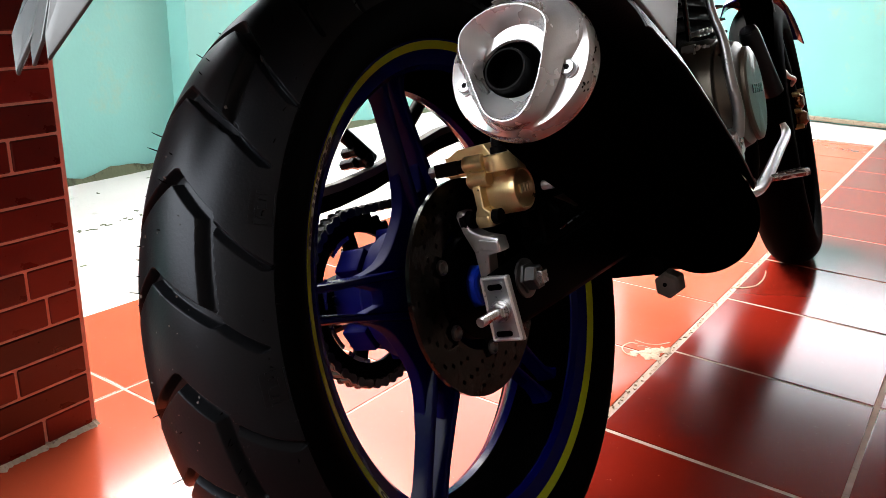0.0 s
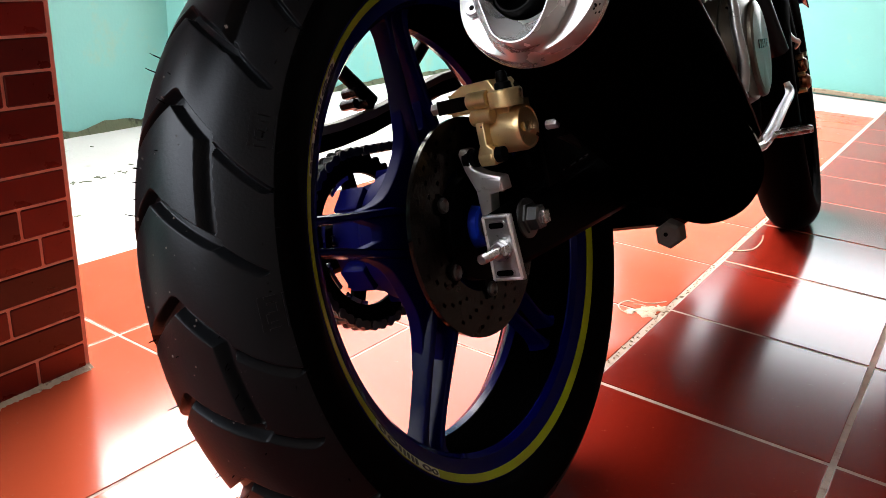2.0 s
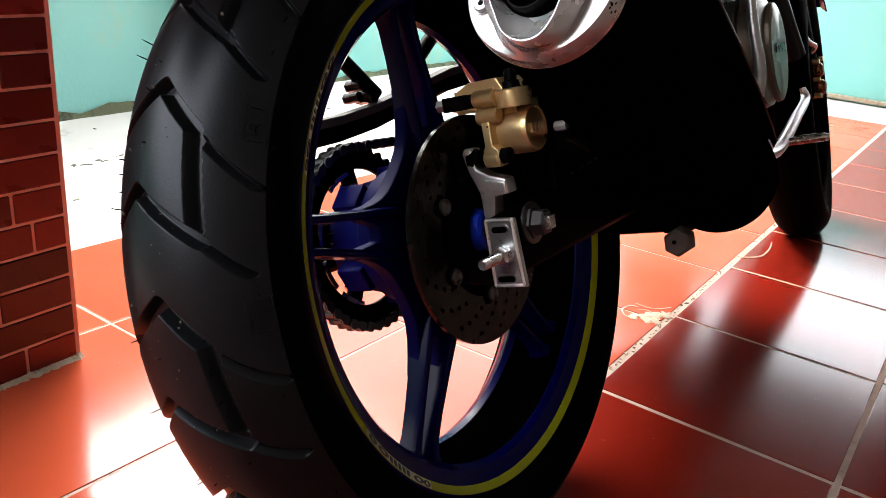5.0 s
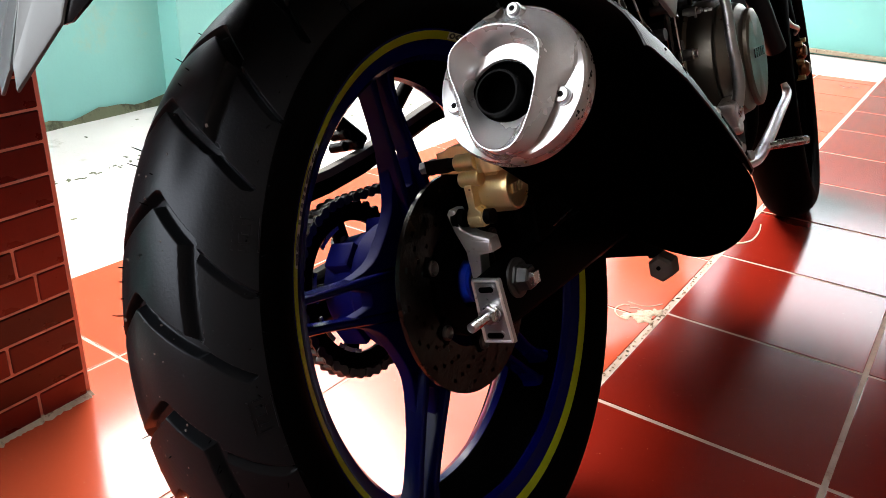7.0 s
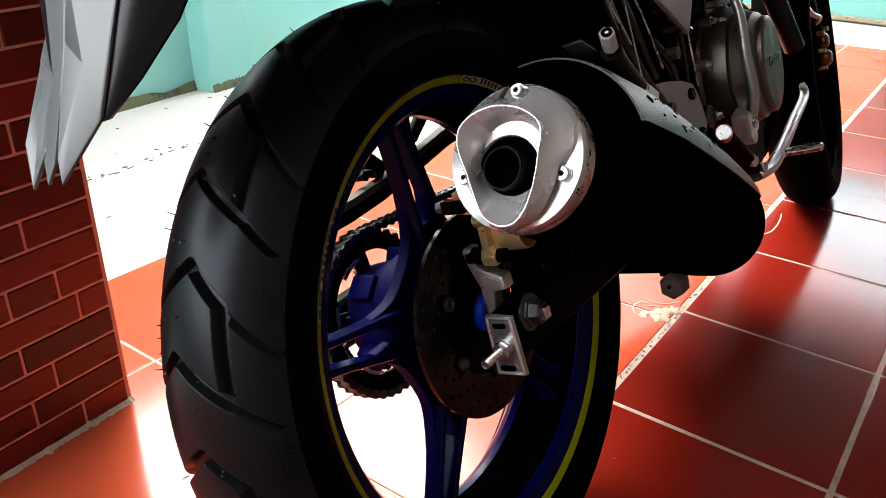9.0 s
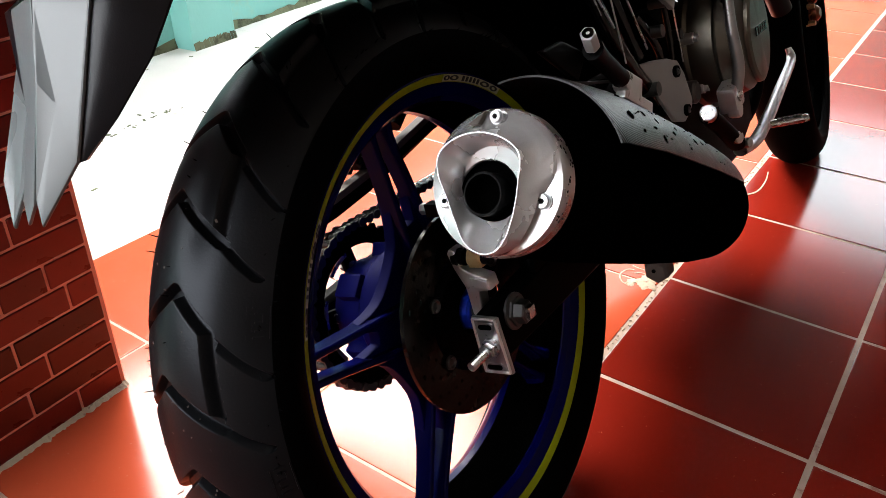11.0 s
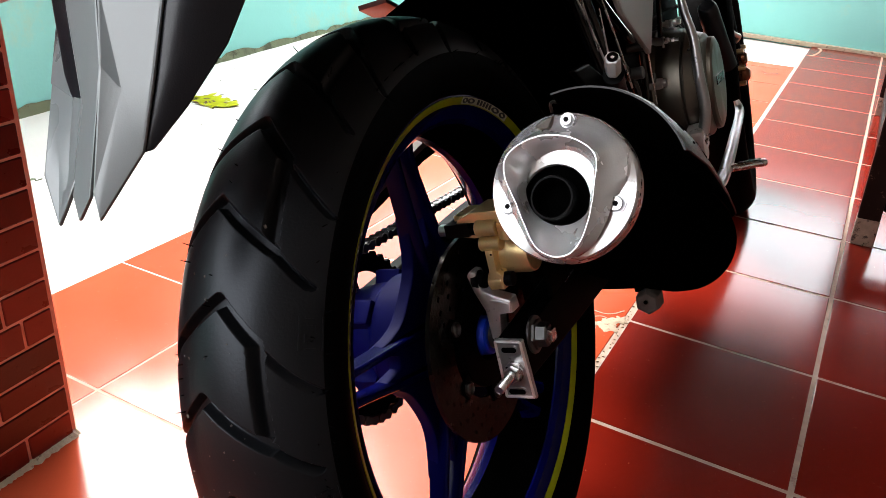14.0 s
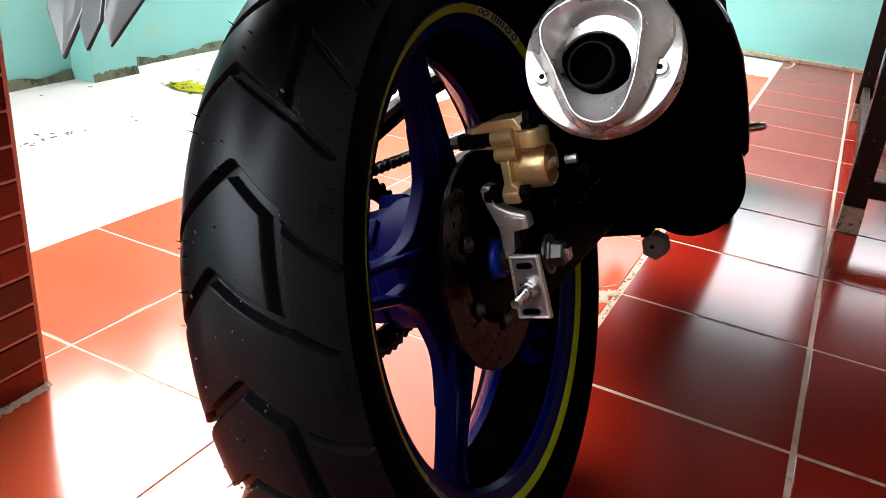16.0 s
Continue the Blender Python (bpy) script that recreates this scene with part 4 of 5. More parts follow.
MU = (Vector((0, 0, 1)) - MD * MD.z).normalized()
MR = MD.cross(MU).normalized()
MUFFLER_ROLL = radians(5.1)
MU, MR = MU * math.cos(MUFFLER_ROLL) + MR * math.sin(MUFFLER_ROLL), MR * math.cos(MUFFLER_ROLL) - MU * math.sin(MUFFLER_ROLL)


def at_muffler(s, a, b):
    return M0 + MD * s + MR * a + MU * b


def circle_ring(s, r, n=72, flat=1.0):
    low = 1.0 if r < 0.024 and s < 0.1 else 0.0
    return [at_muffler(s, r * math.sin(2 * math.pi * k / n) - 0.0045 * low, r * flat * math.cos(2 * math.pi * k / n) - 0.008 * low) for k in range(n)]


TRI_ANGLES = [-180, -167, -155, -143, -125, -104, -85, -68, -56, -48, -35, -21, 7, 30, 45, 53, 61, 75, 90, 110, 131, 147, 159, 170, 180]
TRI_RADII = [0.97, 0.88, 0.73, 0.63, 0.57, 0.56, 0.65, 0.82, 0.95, 0.98, 0.97, 0.95, 0.93, 0.94, 0.95, 0.94, 0.86, 0.75, 0.71, 0.72, 0.81, 0.94, 1.03, 1.02, 1.0]


def tri_radius(a, size, pinch):
    """Radius of a rounded triangle with its point down; a is the angle from straight up."""
    deg = math.degrees(a)
    r = sum(w * np.interp((deg + d + 180) % 360 - 180, TRI_ANGLES, TRI_RADII) for d, w in ((-6, 0.2), (0, 0.6), (6, 0.2)))
    return size * (pinch * r + (1 - pinch) * 1.0)


LAND_ANGLES = [0, 66, 80, 95, 110, 125, 140, 155, 168, 180]
LAND_RADII = [1.0, 1.0, 0.94, 0.81, 0.74, 0.74, 0.81, 0.92, 0.99, 1.0]


def tri_ring(s, size, pinch, n=72, low=None, land=False):
    out = []
    for k in range(n):
        a = 2 * math.pi * k / n
        r = tri_radius(a, size, pinch)
        if land:
            deg = abs((math.degrees(a) + 180) % 360 - 180)
            r = size * np.interp(deg, LAND_ANGLES, LAND_RADII)
        g = pinch if low is None else low
        out.append(at_muffler(s, r * math.sin(a) - 0.003 * g, r * math.cos(a) - 0.0065 * g))
    return out


body = Shape()
body.loft([circle_ring(0.004, 0.048), circle_ring(0.03, 0.0505), circle_ring(0.10, 0.056), circle_ring(0.20, 0.0595), circle_ring(0.30, 0.0620), circle_ring(0.42, 0.0630), circle_ring(0.475, 0.0610), circle_ring(0.503, 0.053), circle_ring(0.520, 0.040), circle_ring(0.526, 0.026)])
muffler = part("muffler", body, MATT_SHADE_BLACK, bike, "black muffler with a silver end cap and carbon look heat shield", sharp=50)
cap = Shape()
cap.loft([circle_ring(0.0165, 0.0506), circle_ring(0.013, 0.0514), circle_ring(0.004, 0.0514), circle_ring(0.0, 0.0508), circle_ring(-0.0018, 0.0499), tri_ring(-0.0028, 0.0496, 0, low=0.05, land=True), tri_ring(-0.0052, 0.0484, 0, low=0.15, land=True), tri_ring(-0.0090, 0.0466, 0.62, low=0.45), tri_ring(-0.0145, 0.0448, 0.90, low=0.85), tri_ring(-0.0192, 0.0424, 1.0), tri_ring(-0.0205, 0.0416, 1.0), tri_ring(-0.0205, 0.0410, 1.0), tri_ring(-0.0178, 0.0388, 0.97), tri_ring(-0.0138, 0.0350, 0.84), tri_ring(-0.0100, 0.0312, 0.58), tri_ring(-0.0066, 0.0280, 0.30), tri_ring(-0.0040, 0.0256, 0.10), circle_ring(-0.0022, 0.02395), circle_ring(0.0, 0.0232)], cap0=False, cap1=False)
end_cap = part("end_cap", cap, SILVER, muffler, "silver painted end cap with scuffed edges", sharp=28)
hollow = Shape()
hollow.loft([circle_ring(-0.0006, 0.0236), circle_ring(0.02, 0.0225), circle_ring(0.028, 0.0225)], cap0=False)
part("outlet_hollow", hollow, BLACK, end_cap)
pipe = Shape()
pipe.loft([circle_ring(0.028, 0.0152), circle_ring(-0.009, 0.0152), circle_ring(-0.0105, 0.0146), circle_ring(-0.0105, 0.0134), circle_ring(0.024, 0.0130)], cap0=False, cap1=True)
part("tail_pipe", pipe, PLASTIC, end_cap, "dark steel tail pipe")
for ca, cb in ((0.0055, 0.0430), (0.0375, -0.012), (-0.0370, -0.013)):
    c = at_muffler(-0.0086 if cb > 0 else 0.0, ca, cb)
    small = 0.8 if cb > 0 else 1.0
    s = Shape()
    for s0, r0, s1, r1 in ((0.002, 0.0068 * small, -0.0040, 0.0062 * small),):
        s.rod(c + MD * s0, c + MD * s1, r0, r1, n=24)
    part("screw_boss", s, SILVER, end_cap)
    # dark disc for the shade in the pocket round the screw
    s = Shape()
    s.rod(c + MD * -0.0050, c + MD * -0.0053, 0.0055 * small, n=24)
    part("pocket_shade", s, CHAIN, end_cap)
    s = Shape()
    s.rod(c + MD * -0.0050, c + MD * -0.0068, 0.0050 * small, 0.0045 * small, n=20)
    part("cap_screw", s, CAST, end_cap, "bright hex socket screw")
    # black hexagon for the shade inside the socket
    s = Shape()
    s.rod(c + MD * -0.0062, c + MD * -0.0071, 0.0020, n=6)
    part("socket_shade", s, BLACK, end_cap)
# no recess is cut: a dark grey block paints the notch's shade
scoop = Shape()
scoop.add([at_muffler(0.0, -0.0140, 0.0380), at_muffler(0.0, -0.0060, 0.0480), at_muffler(0.0, -0.0052, 0.0375), at_muffler(0.0, -0.0110, 0.0368), at_muffler(-0.0172, -0.0145, 0.0380), at_muffler(-0.0076, -0.0060, 0.0484), at_muffler(-0.0186, -0.0052, 0.0376), at_muffler(-0.0188, -0.0115, 0.0370)], [(3, 2, 1, 0), (4, 5, 6, 7), (0, 1, 5, 4), (1, 2, 6, 5), (2, 3, 7, 6), (3, 0, 4, 7)])
part("scoop_shade", scoop, GREY_RUBBER, end_cap, "dark grey block standing for the shade in a scoop notch", bevel=0.0008)
chips = Shape()
rng = random.Random(15)
for cluster in range(5):
    mid_a, mid_s = rng.gauss(102, 24), rng.uniform(0.001, 0.012)
    for k in range(rng.randint(3, 5)):
        a = radians(mid_a + rng.gauss(0, 3.5))
        s0 = min(0.0135, max(-0.001, mid_s + rng.gauss(0, 0.0025)))
        long_, high = rng.uniform(0.010, 0.035), rng.uniform(0.0004, 0.0014)
        outer = []
        for j in range(7):
            f = 2 * math.pi * j / 7
            w = rng.uniform(0.5, 1.1)
            b = a + long_ * w * math.cos(f)
            outer.append((b, s0 + high * w * math.sin(f)))
        chips.add([at_muffler(q, rr_ * math.sin(b), rr_ * math.cos(b)) for rr_ in (0.0508, 0.05165) for b, q in outer], [tuple(range(7, 14))] + [(j, (j + 1) % 7, 7 + (j + 1) % 7, 7 + j) for j in range(7)])
tagged(part("paint_chips", chips, BLACK, end_cap, "black scuffs where the silver paint is chipped"), kind="stuff")
# heat shield: a shell round the outer upper side
shield = Shape()
rings = []
for s, grow in ((0.040, 0.0280), (0.046, 0.0290), (0.12, 0.0270), (0.20, 0.0225), (0.30, 0.0165), (0.38, 0.0115), (0.43, 0.0080), (0.445, 0.0030)):
    base = np.interp(s, [0.03, 0.10, 0.20, 0.30, 0.42, 0.475], [0.0505, 0.056, 0.0595, 0.062, 0.063, 0.061])
    ring = []
    a0, a1 = -14 - 30 * min(1, s / 0.3), 68
    for k in range(33):
        a = radians(a0 + (a1 - a0) * k / 32)
        ring.append(at_muffler(s, (base + grow) * math.sin(a), (base + grow) * math.cos(a)))
    for k in range(32, -1, -1):
        a = radians(a0 + (a1 - a0) * k / 32)
        ring.append(at_muffler(s, (base + grow - 0.0014) * math.sin(a), (base + grow - 0.0014) * math.cos(a)))
    rings.append(ring)
shield.loft(rings)
scuff = Shape()
rng = random.Random(5)
for k in range(38):
    s0 = rng.uniform(0.075, 0.36)
    a = radians(rng.uniform(14, 62))
    r0 = np.interp(s0, [0.03, 0.10, 0.20, 0.30, 0.42], [0.0505, 0.056, 0.0595, 0.062, 0.063]) + np.interp(s0, [0.046, 0.12, 0.20, 0.30, 0.38, 0.43], [0.0290, 0.0270, 0.0225, 0.0165, 0.0115, 0.0080])
    w_, h_ = 0.0006 + 0.0045 * rng.random() ** 2, 0.006 + 0.05 * rng.random() ** 2
    edge_ = [(a + h_ * rng.uniform(0.4, 1.1) * math.cos(6.283 * j / 7), s0 + w_ * rng.uniform(0.4, 1.1) * math.sin(6.283 * j / 7)) for j in range(7)]
    scuff.add([at_muffler(q, (r0 + dr) * math.sin(b), (r0 + dr) * math.cos(b)) for dr in (-0.001, 0.0006) for b, q in edge_], [tuple(range(7, 14))] + [(j, (j + 1) % 7, 7 + (j + 1) % 7, 7 + j) for j in range(7)])
tagged(part("shield_scuffs", scuff, MATT_SHADE_BLACK, muffler, "black scuffs on the heat shield"), kind="stuff")
part("heat_shield", shield, CARBON, muffler, "carbon look ribbed heat shield with scuffs", sharp=50)
header = Shape()
header.pipe([at_muffler(0.50, 0, 0), at_muffler(0.56, -0.015, -0.005), Vector((0.11, 0.50, -0.075)), Vector((0.06, 0.64, -0.080)), Vector((0.03, 0.85, -0.04))], [0.030, 0.024, 0.021, 0.020, 0.019])
part("exhaust_pipe", header, BLACK, bike, "black exhaust header pipe")
hanger = Shape()
hanger.slab([(0.02, 0.235), (0.06, 0.235), (0.10, 0.215), (0.075, 0.195)], 0.172, 0.178, lambda a, b, c: (c, a, b))
hanger.slab([(0.115, 0.13), (0.20, 0.17), (0.26, 0.12), (0.18, 0.08)], 0.135, 0.150, lambda a, b, c: (c, a, b))
part("muffler_bracket", hanger, BLACK, bike, bevel=0.002)

# rubber stop on the stand lug, and the stand
stop = Shape()
stop.spin([(0.250, 0.0), (0.250, 0.0125), (0.254, 0.0160), (0.272, 0.0165), (0.276, 0.0150), (0.276, 0.0)], 6, centre=(0.122, 0, -0.086), axis="y")
stop_ob = part("stand_rubber", stop, GREY_RUBBER, bike, "worn grey rubber stop on the stand", sharp=30, bevel=0.0015)
stop_ob.location = (0.0163, -0.0083, 0.0126)
# black disc on the face stands for the shade in a small hole
dot = Shape()
dot.spin([(0.2485, 0.0), (0.2485, 0.0024), (0.251, 0.0024), (0.251, 0.0)], 12, centre=(0.121, 0, -0.084), axis="y")
part("hole_shade", dot, BLACK, stop_ob)
stand = Shape()
stand.box((0.045, 0.285, -0.066), (0.150, 0.024, 0.022))
stand.box((0.055, 0.300, -0.040), (0.150, 0.020, 0.070))
stand.box((0.118, 0.272, -0.066), (0.014, 0.020, 0.022))
stand.pipe([(0.10, 0.29, -0.064), (0.095, 0.40, -0.07), (0.09, 0.50, -0.05)], 0.011)
stand.pipe([(-0.08, 0.29, -0.064), (-0.085, 0.40, -0.07), (-0.09, 0.50, -0.05)], 0.011)
part("centre_stand", stand, BLACK, bike, "black folded centre stand", bevel=0.002).location = (0.010, -0.006, 0.0126)
side = Shape()
side.pipe([(-0.10, 0.52, -0.06), (-0.135, 0.50, -0.15), (-0.170, 0.465, -0.242)], [0.012, 0.011, 0.010])
part("side_stand", side, BLACK, bike, "black side stand resting on the tiles")

# inner mudguard over the tyre, tail and number plate
hug = Shape()
rings = []
for k in range(15):
    a = radians(14 + 50 * k / 14)
    ring = []
    for x, dr in ((-0.078, -0.020), (-0.072, 0.004), (-0.045, 0.018), (0, 0.022), (0.045, 0.018), (0.072, 0.004), (0.078, -0.020), (0.075, -0.020), (0.069, 0.001), (0.044, 0.015), (0, 0.019), (-0.044, 0.015), (-0.069, 0.001), (-0.075, -0.020)):
        r = 0.345 + dr
        ring.append((x, r * math.cos(a), r * math.sin(a)))
    rings.append(ring)
hug.loft(rings)
part("inner_mudguard", hug, MATT_SHADE_BLACK, bike, "black plastic inner mudguard")
shock = Shape()
shock.rod((0.0, 0.30, 0.10), (0.0, 0.36, 0.34), 0.030, n=24)
part("shock_absorber", shock, BLACK, bike)
tailp = Shape()
def tail_ring(y, w, z0, z1):
    return [(-w, y, z0), (w, y, z0), (w * 1.05, y, z0 + (z1 - z0) * 0.35), (w * 0.7, y, z1), (-w * 0.7, y, z1), (-w * 1.05, y, z0 + (z1 - z0) * 0.35)]
tailp.loft([tail_ring(-0.30, 0.06, 0.50, 0.56), tail_ring(-0.15, 0.09, 0.47, 0.60), tail_ring(0.10, 0.11, 0.42, 0.62), tail_ring(0.35, 0.12, 0.36, 0.62), tail_ring(0.55, 0.13, 0.34, 0.60)])
part("tail_cowl", tailp, MATT_SHADE_BLACK, bike, "black tail cowl and seat base", bevel=0.004)
flapb = Shape()
flapb.loft([[(-0.085, y, z), (0.085, y, z), (0.080, y + 0.002, z + 0.05), (-0.080, y + 0.002, z + 0.05)] for y, z in ((-0.235, 0.375), (-0.12, 0.40), (0.02, 0.42))])
part("plate_holder", flapb, MATT_SHADE_BLACK, bike, "black mudguard extension holding the plate", bevel=0.003)
# wide plate added under the tail so that the tyre's top falls in shade
wide = Shape()
wide.loft([[(-0.21, y, z), (0.15, y, z), (0.14, y, z + 0.02), (-0.20, y, z + 0.02)] for y, z in ((-0.22, 0.455), (0.0, 0.435), (0.25, 0.43), (0.50, 0.43))])
part("undertail_shade_plate", wide, MATT_SHADE_BLACK, bike, "wide black plate added under the tail to shade the tyre", bevel=0.004)
airb = Shape()
airb.box((-0.015, 0.465, 0.30), (0.13, 0.37, 0.28))
part("air_box", airb, MATT_SHADE_BLACK, bike, "black air box under the seat", bevel=0.012)
cyl = Shape()
cyl.box((-0.01, 0.72, 0.32), (0.125, 0.36, 0.24))
part("cylinder_block", cyl, MATT_SHADE_BLACK, bike, "black finned engine cylinder", bevel=0.01)
under = Shape()
under.loft([[(-0.14, y, z), (-0.10, y, z + 0.002), (-0.10, y, z + 0.008), (-0.14, y, z + 0.006)] for y, z in ((0.205, 0.326), (0.24, 0.312), (0.275, 0.298))])
part("tail_side_strip", under, PINK_SHEET, bike, "dull reddish strip under the tail", bevel=0.001)
strut = Shape()
for x in (-0.118, -0.09):
    strut.rod((x, 0.268, 0.302), (x + 0.01, 0.30, 0.345), 0.004, n=10)
strut.pipe([(-0.10, 0.27, 0.300), (-0.06, 0.33, 0.290), (-0.02, 0.40, 0.262)], 0.0035)
part("grab_strut", strut, ALLOY, bike, "thin bright strut")

# mudguard tail: three pointed grey blades and charcoal cheeks
def blade(points, thick=0.003):
    s = Shape()
    p = [Vector(q) for q in points]
    nrm = (p[1] - p[0]).cross(p[-1] - p[0]).normalized() * thick
    n = len(p)
    mid_p = sum(p, Vector()) / n
    s.add(p + [q - nrm for q in p] + [mid_p, mid_p - nrm], [(i, (i + 1) % n, 2 * n) for i in range(n)] + [(n + (i + 1) % n, n + i, 2 * n + 1) for i in range(n)] + [(i, n + i, n + (i + 1) % n, (i + 1) % n) for i in range(n)])
    return s


flap = part("mudguard_flap", blade([(-0.060, -0.286, 0.315), (-0.030, -0.297, 0.304), (-0.012, -0.334, 0.250), (-0.022, -0.3425, 0.2330), (-0.040, -0.328, 0.262)]), GREY_PLASTIC, bike, "grey plastic mudguard tail with three pointed blades", bevel=0.0017)
part("flap_edge", blade([(-0.0290, -0.2975, 0.304), (-0.0190, -0.2985, 0.302), (-0.0080, -0.332, 0.256), (-0.0150, -0.3395, 0.2420), (-0.0215, -0.343, 0.2335)]), GREY_PLASTIC, flap, bevel=0.0017)
part("middle_blade", blade([(-0.0205, -0.2860, 0.365), (0.0120, -0.2880, 0.368), (0.0190, -0.3100, 0.318), (0.0090, -0.3380, 0.2480), (-0.0045, -0.3405, 0.2350), (-0.0110, -0.3340, 0.2500), (-0.0200, -0.2990, 0.303)]), GREY_PLASTIC, flap, bevel=0.0017)
part("outer_blade", blade([(0.0120, -0.2880, 0.368), (0.0560, -0.2700, 0.372), (0.0470, -0.3010, 0.305), (0.0380, -0.3170, 0.2660), (0.0145, -0.3425, 0.2335), (0.0100, -0.3370, 0.2500), (0.0190, -0.3120, 0.318)]), GREY_PLASTIC, flap, bevel=0.0020)
cheek = Shape()
rings = []
for r0, o0 in (((0.0560, -0.2700, 0.372), (0.0980, -0.2250, 0.385)), ((0.0515, -0.2860, 0.339), (0.0890, -0.2430, 0.351)), ((0.0470, -0.3010, 0.305), (0.0760, -0.2690, 0.3150)), ((0.0420, -0.3095, 0.285), (0.0565, -0.2945, 0.2860)), ((0.0380, -0.3170, 0.2660), (0.0405, -0.3145, 0.2665))):
    a_, b_ = Vector(r0), Vector(o0)
    a_ = a_ + Vector((-0.0022, 0.0006, 0))
    front = [a_.lerp(b_, k / 8) + Vector((0.35, -0.8, 0.2)) * 0.16 * (b_ - a_).length * math.sin(math.pi * (k / 8) ** 0.7) for k in range(9)]
    rings.append(front + [q + Vector((-0.001, 0.003, 0)) for q in reversed(front)])
cheek.loft(rings)
part("flap_cheek", cheek, DARK_GREY, flap, "charcoal side cheek", sharp=50)
# flush charcoal sheet: the recess is shown by dark colour alone
part("recess_shade", blade([(-0.0400, -0.2800, 0.365), (-0.0205, -0.2860, 0.365), (-0.0200, -0.2990, 0.303), (-0.0300, -0.2970, 0.304), (-0.0390, -0.2900, 0.318)]), DARK_GREY, flap, "charcoal sheet standing for the shaded recess between the blades", bevel=0.0006)
part("left_blade", blade([(-0.0900, -0.2300, 0.380), (-0.0400, -0.2800, 0.365), (-0.0390, -0.2900, 0.318), (-0.0290, -0.2980, 0.304), (-0.0600, -0.2860, 0.315)]), GREY_PLASTIC, flap, bevel=0.0017)

nplate = Shape()
nplate.box((-0.005, -0.270, 0.424), (0.25, 0.003, 0.105), turn_deg(x=-24))
number_plate = part("number_plate", nplate, WHITE_PLATE, bike, "white plate with an orange field and plain bars", bevel=0.001)
frame_ = Shape()
T = turn_deg(x=-24)
for dz, w, h in ((-0.055, 0.262, 0.006), (0.055, 0.262, 0.006)):
    frame_.box(Vector((-0.005, -0.270, 0.424)) + T @ Vector((0, -0.001, dz)), (w, 0.006, h), T)
for dx in (-0.128, 0.128):
    frame_.box(Vector((-0.005, -0.270, 0.424)) + T @ Vector((dx, -0.001, 0)), (0.006, 0.006, 0.110), T)
part("plate_frame", frame_, WHITE_PLATE, number_plate, "pale plastic plate frame", bevel=0.001)
field = Shape()
field.box(Vector((-0.005, -0.270, 0.424)) + T @ Vector((0, -0.0022, -0.030)), (0.244, 0.0012, 0.040), T)
part("orange_field", field, ORANGE, number_plate, "orange field")
for k in range(5):
    s = Shape()
    s.box(Vector((-0.005, -0.270, 0.424)) + T @ Vector((-0.09 + 0.045 * k, -0.0032, -0.030)), (0.026, 0.0012, 0.014), T)
    part("print_bar", s, INK, number_plate)

# frame tubes, side panel
tubes = Shape()
tubes.pipe([(0.098, 0.22, 0.38), (0.102, 0.275, 0.26), (0.104, 0.335, 0.165), (0.100, 0.42, 0.09)], 0.0115)
part("subframe_tube", tubes, GLOSS_BLACK, bike, "black tubular subframe")
t2 = Shape()
t2.pipe([(0.085, 0.30, 0.36), (0.090, 0.35, 0.26), (0.095, 0.40, 0.15)], 0.008)
part("subframe_tube", t2, GLOSS_BLACK, bike)
rod_ = Shape()
rod_.pipe([(0.118, 0.30, 0.30), (0.122, 0.335, 0.23), (0.124, 0.365, 0.165)], 0.0013)
rod_.pipe([(0.108, 0.20, 0.345), (0.113, 0.255, 0.275), (0.117, 0.30, 0.205)], 0.0013)
part("bright_rod", rod_, STEEL, bike, "thin bright linkage rod")
panel = Shape()
panel.slab([(0.33, 0.30), (0.36, 0.255), (0.462, 0.192), (0.515, 0.262), (0.55, 0.36), (0.36, 0.36)], 0.120, 0.128, lambda a, b, c: (c, a, b))
part("side_panel", panel, HEEL_GREY, bike, "grey side panel", bevel=0.003)

# passenger foot peg, folded up
peg = Shape()
peg.pipe([(0.187, 0.095, 0.218), (0.178, 0.13, 0.200), (0.164, 0.190, 0.170)], [0.010, 0.009, 0.010])
ppeg = part("passenger_peg", peg, PLASTIC, bike, "black folded passenger foot peg with alloy end")
tipp = Shape()
tipp.rod((0.194, 0.077, 0.235), (0.188, 0.093, 0.220), 0.0078, 0.0078, n=6)
part("peg_end", tipp, WHITE_PLATE, ppeg, "pale worn peg end", bevel=0.002)
s = Shape()
s.spin([(0.0, 0.0018), (0.0, 0.0052), (0.0025, 0.0052), (0.0025, 0.0018)], 20, closed_profile=True, axis="y")
ring_ = part("peg_hole", s, DISC, ppeg)
ring_.matrix_basis = Matrix.Translation((0.1945, 0.0765, 0.2355)) @ Euler((radians(-43), 0, radians(19))).to_matrix().to_4x4()
clev = Shape()
clev.box((0.150, 0.226, 0.150), (0.022, 0.042, 0.030), turn_deg(x=-30))
clev.box((0.146, 0.246, 0.128), (0.030, 0.044, 0.012), turn_deg(x=-30))
clev.rod((0.166, 0.205, 0.160), (0.138, 0.205, 0.160), 0.0065, n=14)
part("peg_clevis", clev, ALLOY, ppeg, bevel=0.002)
hook = Shape()
hook.pipe([(0.165, 0.20, 0.165), (0.150, 0.12, 0.185), (0.135, 0.07, 0.205), (0.130, 0.075, 0.195)], 0.0016)
part("luggage_hook", hook, CHAIN, bike, "thin bright luggage hook")
heel = Shape()
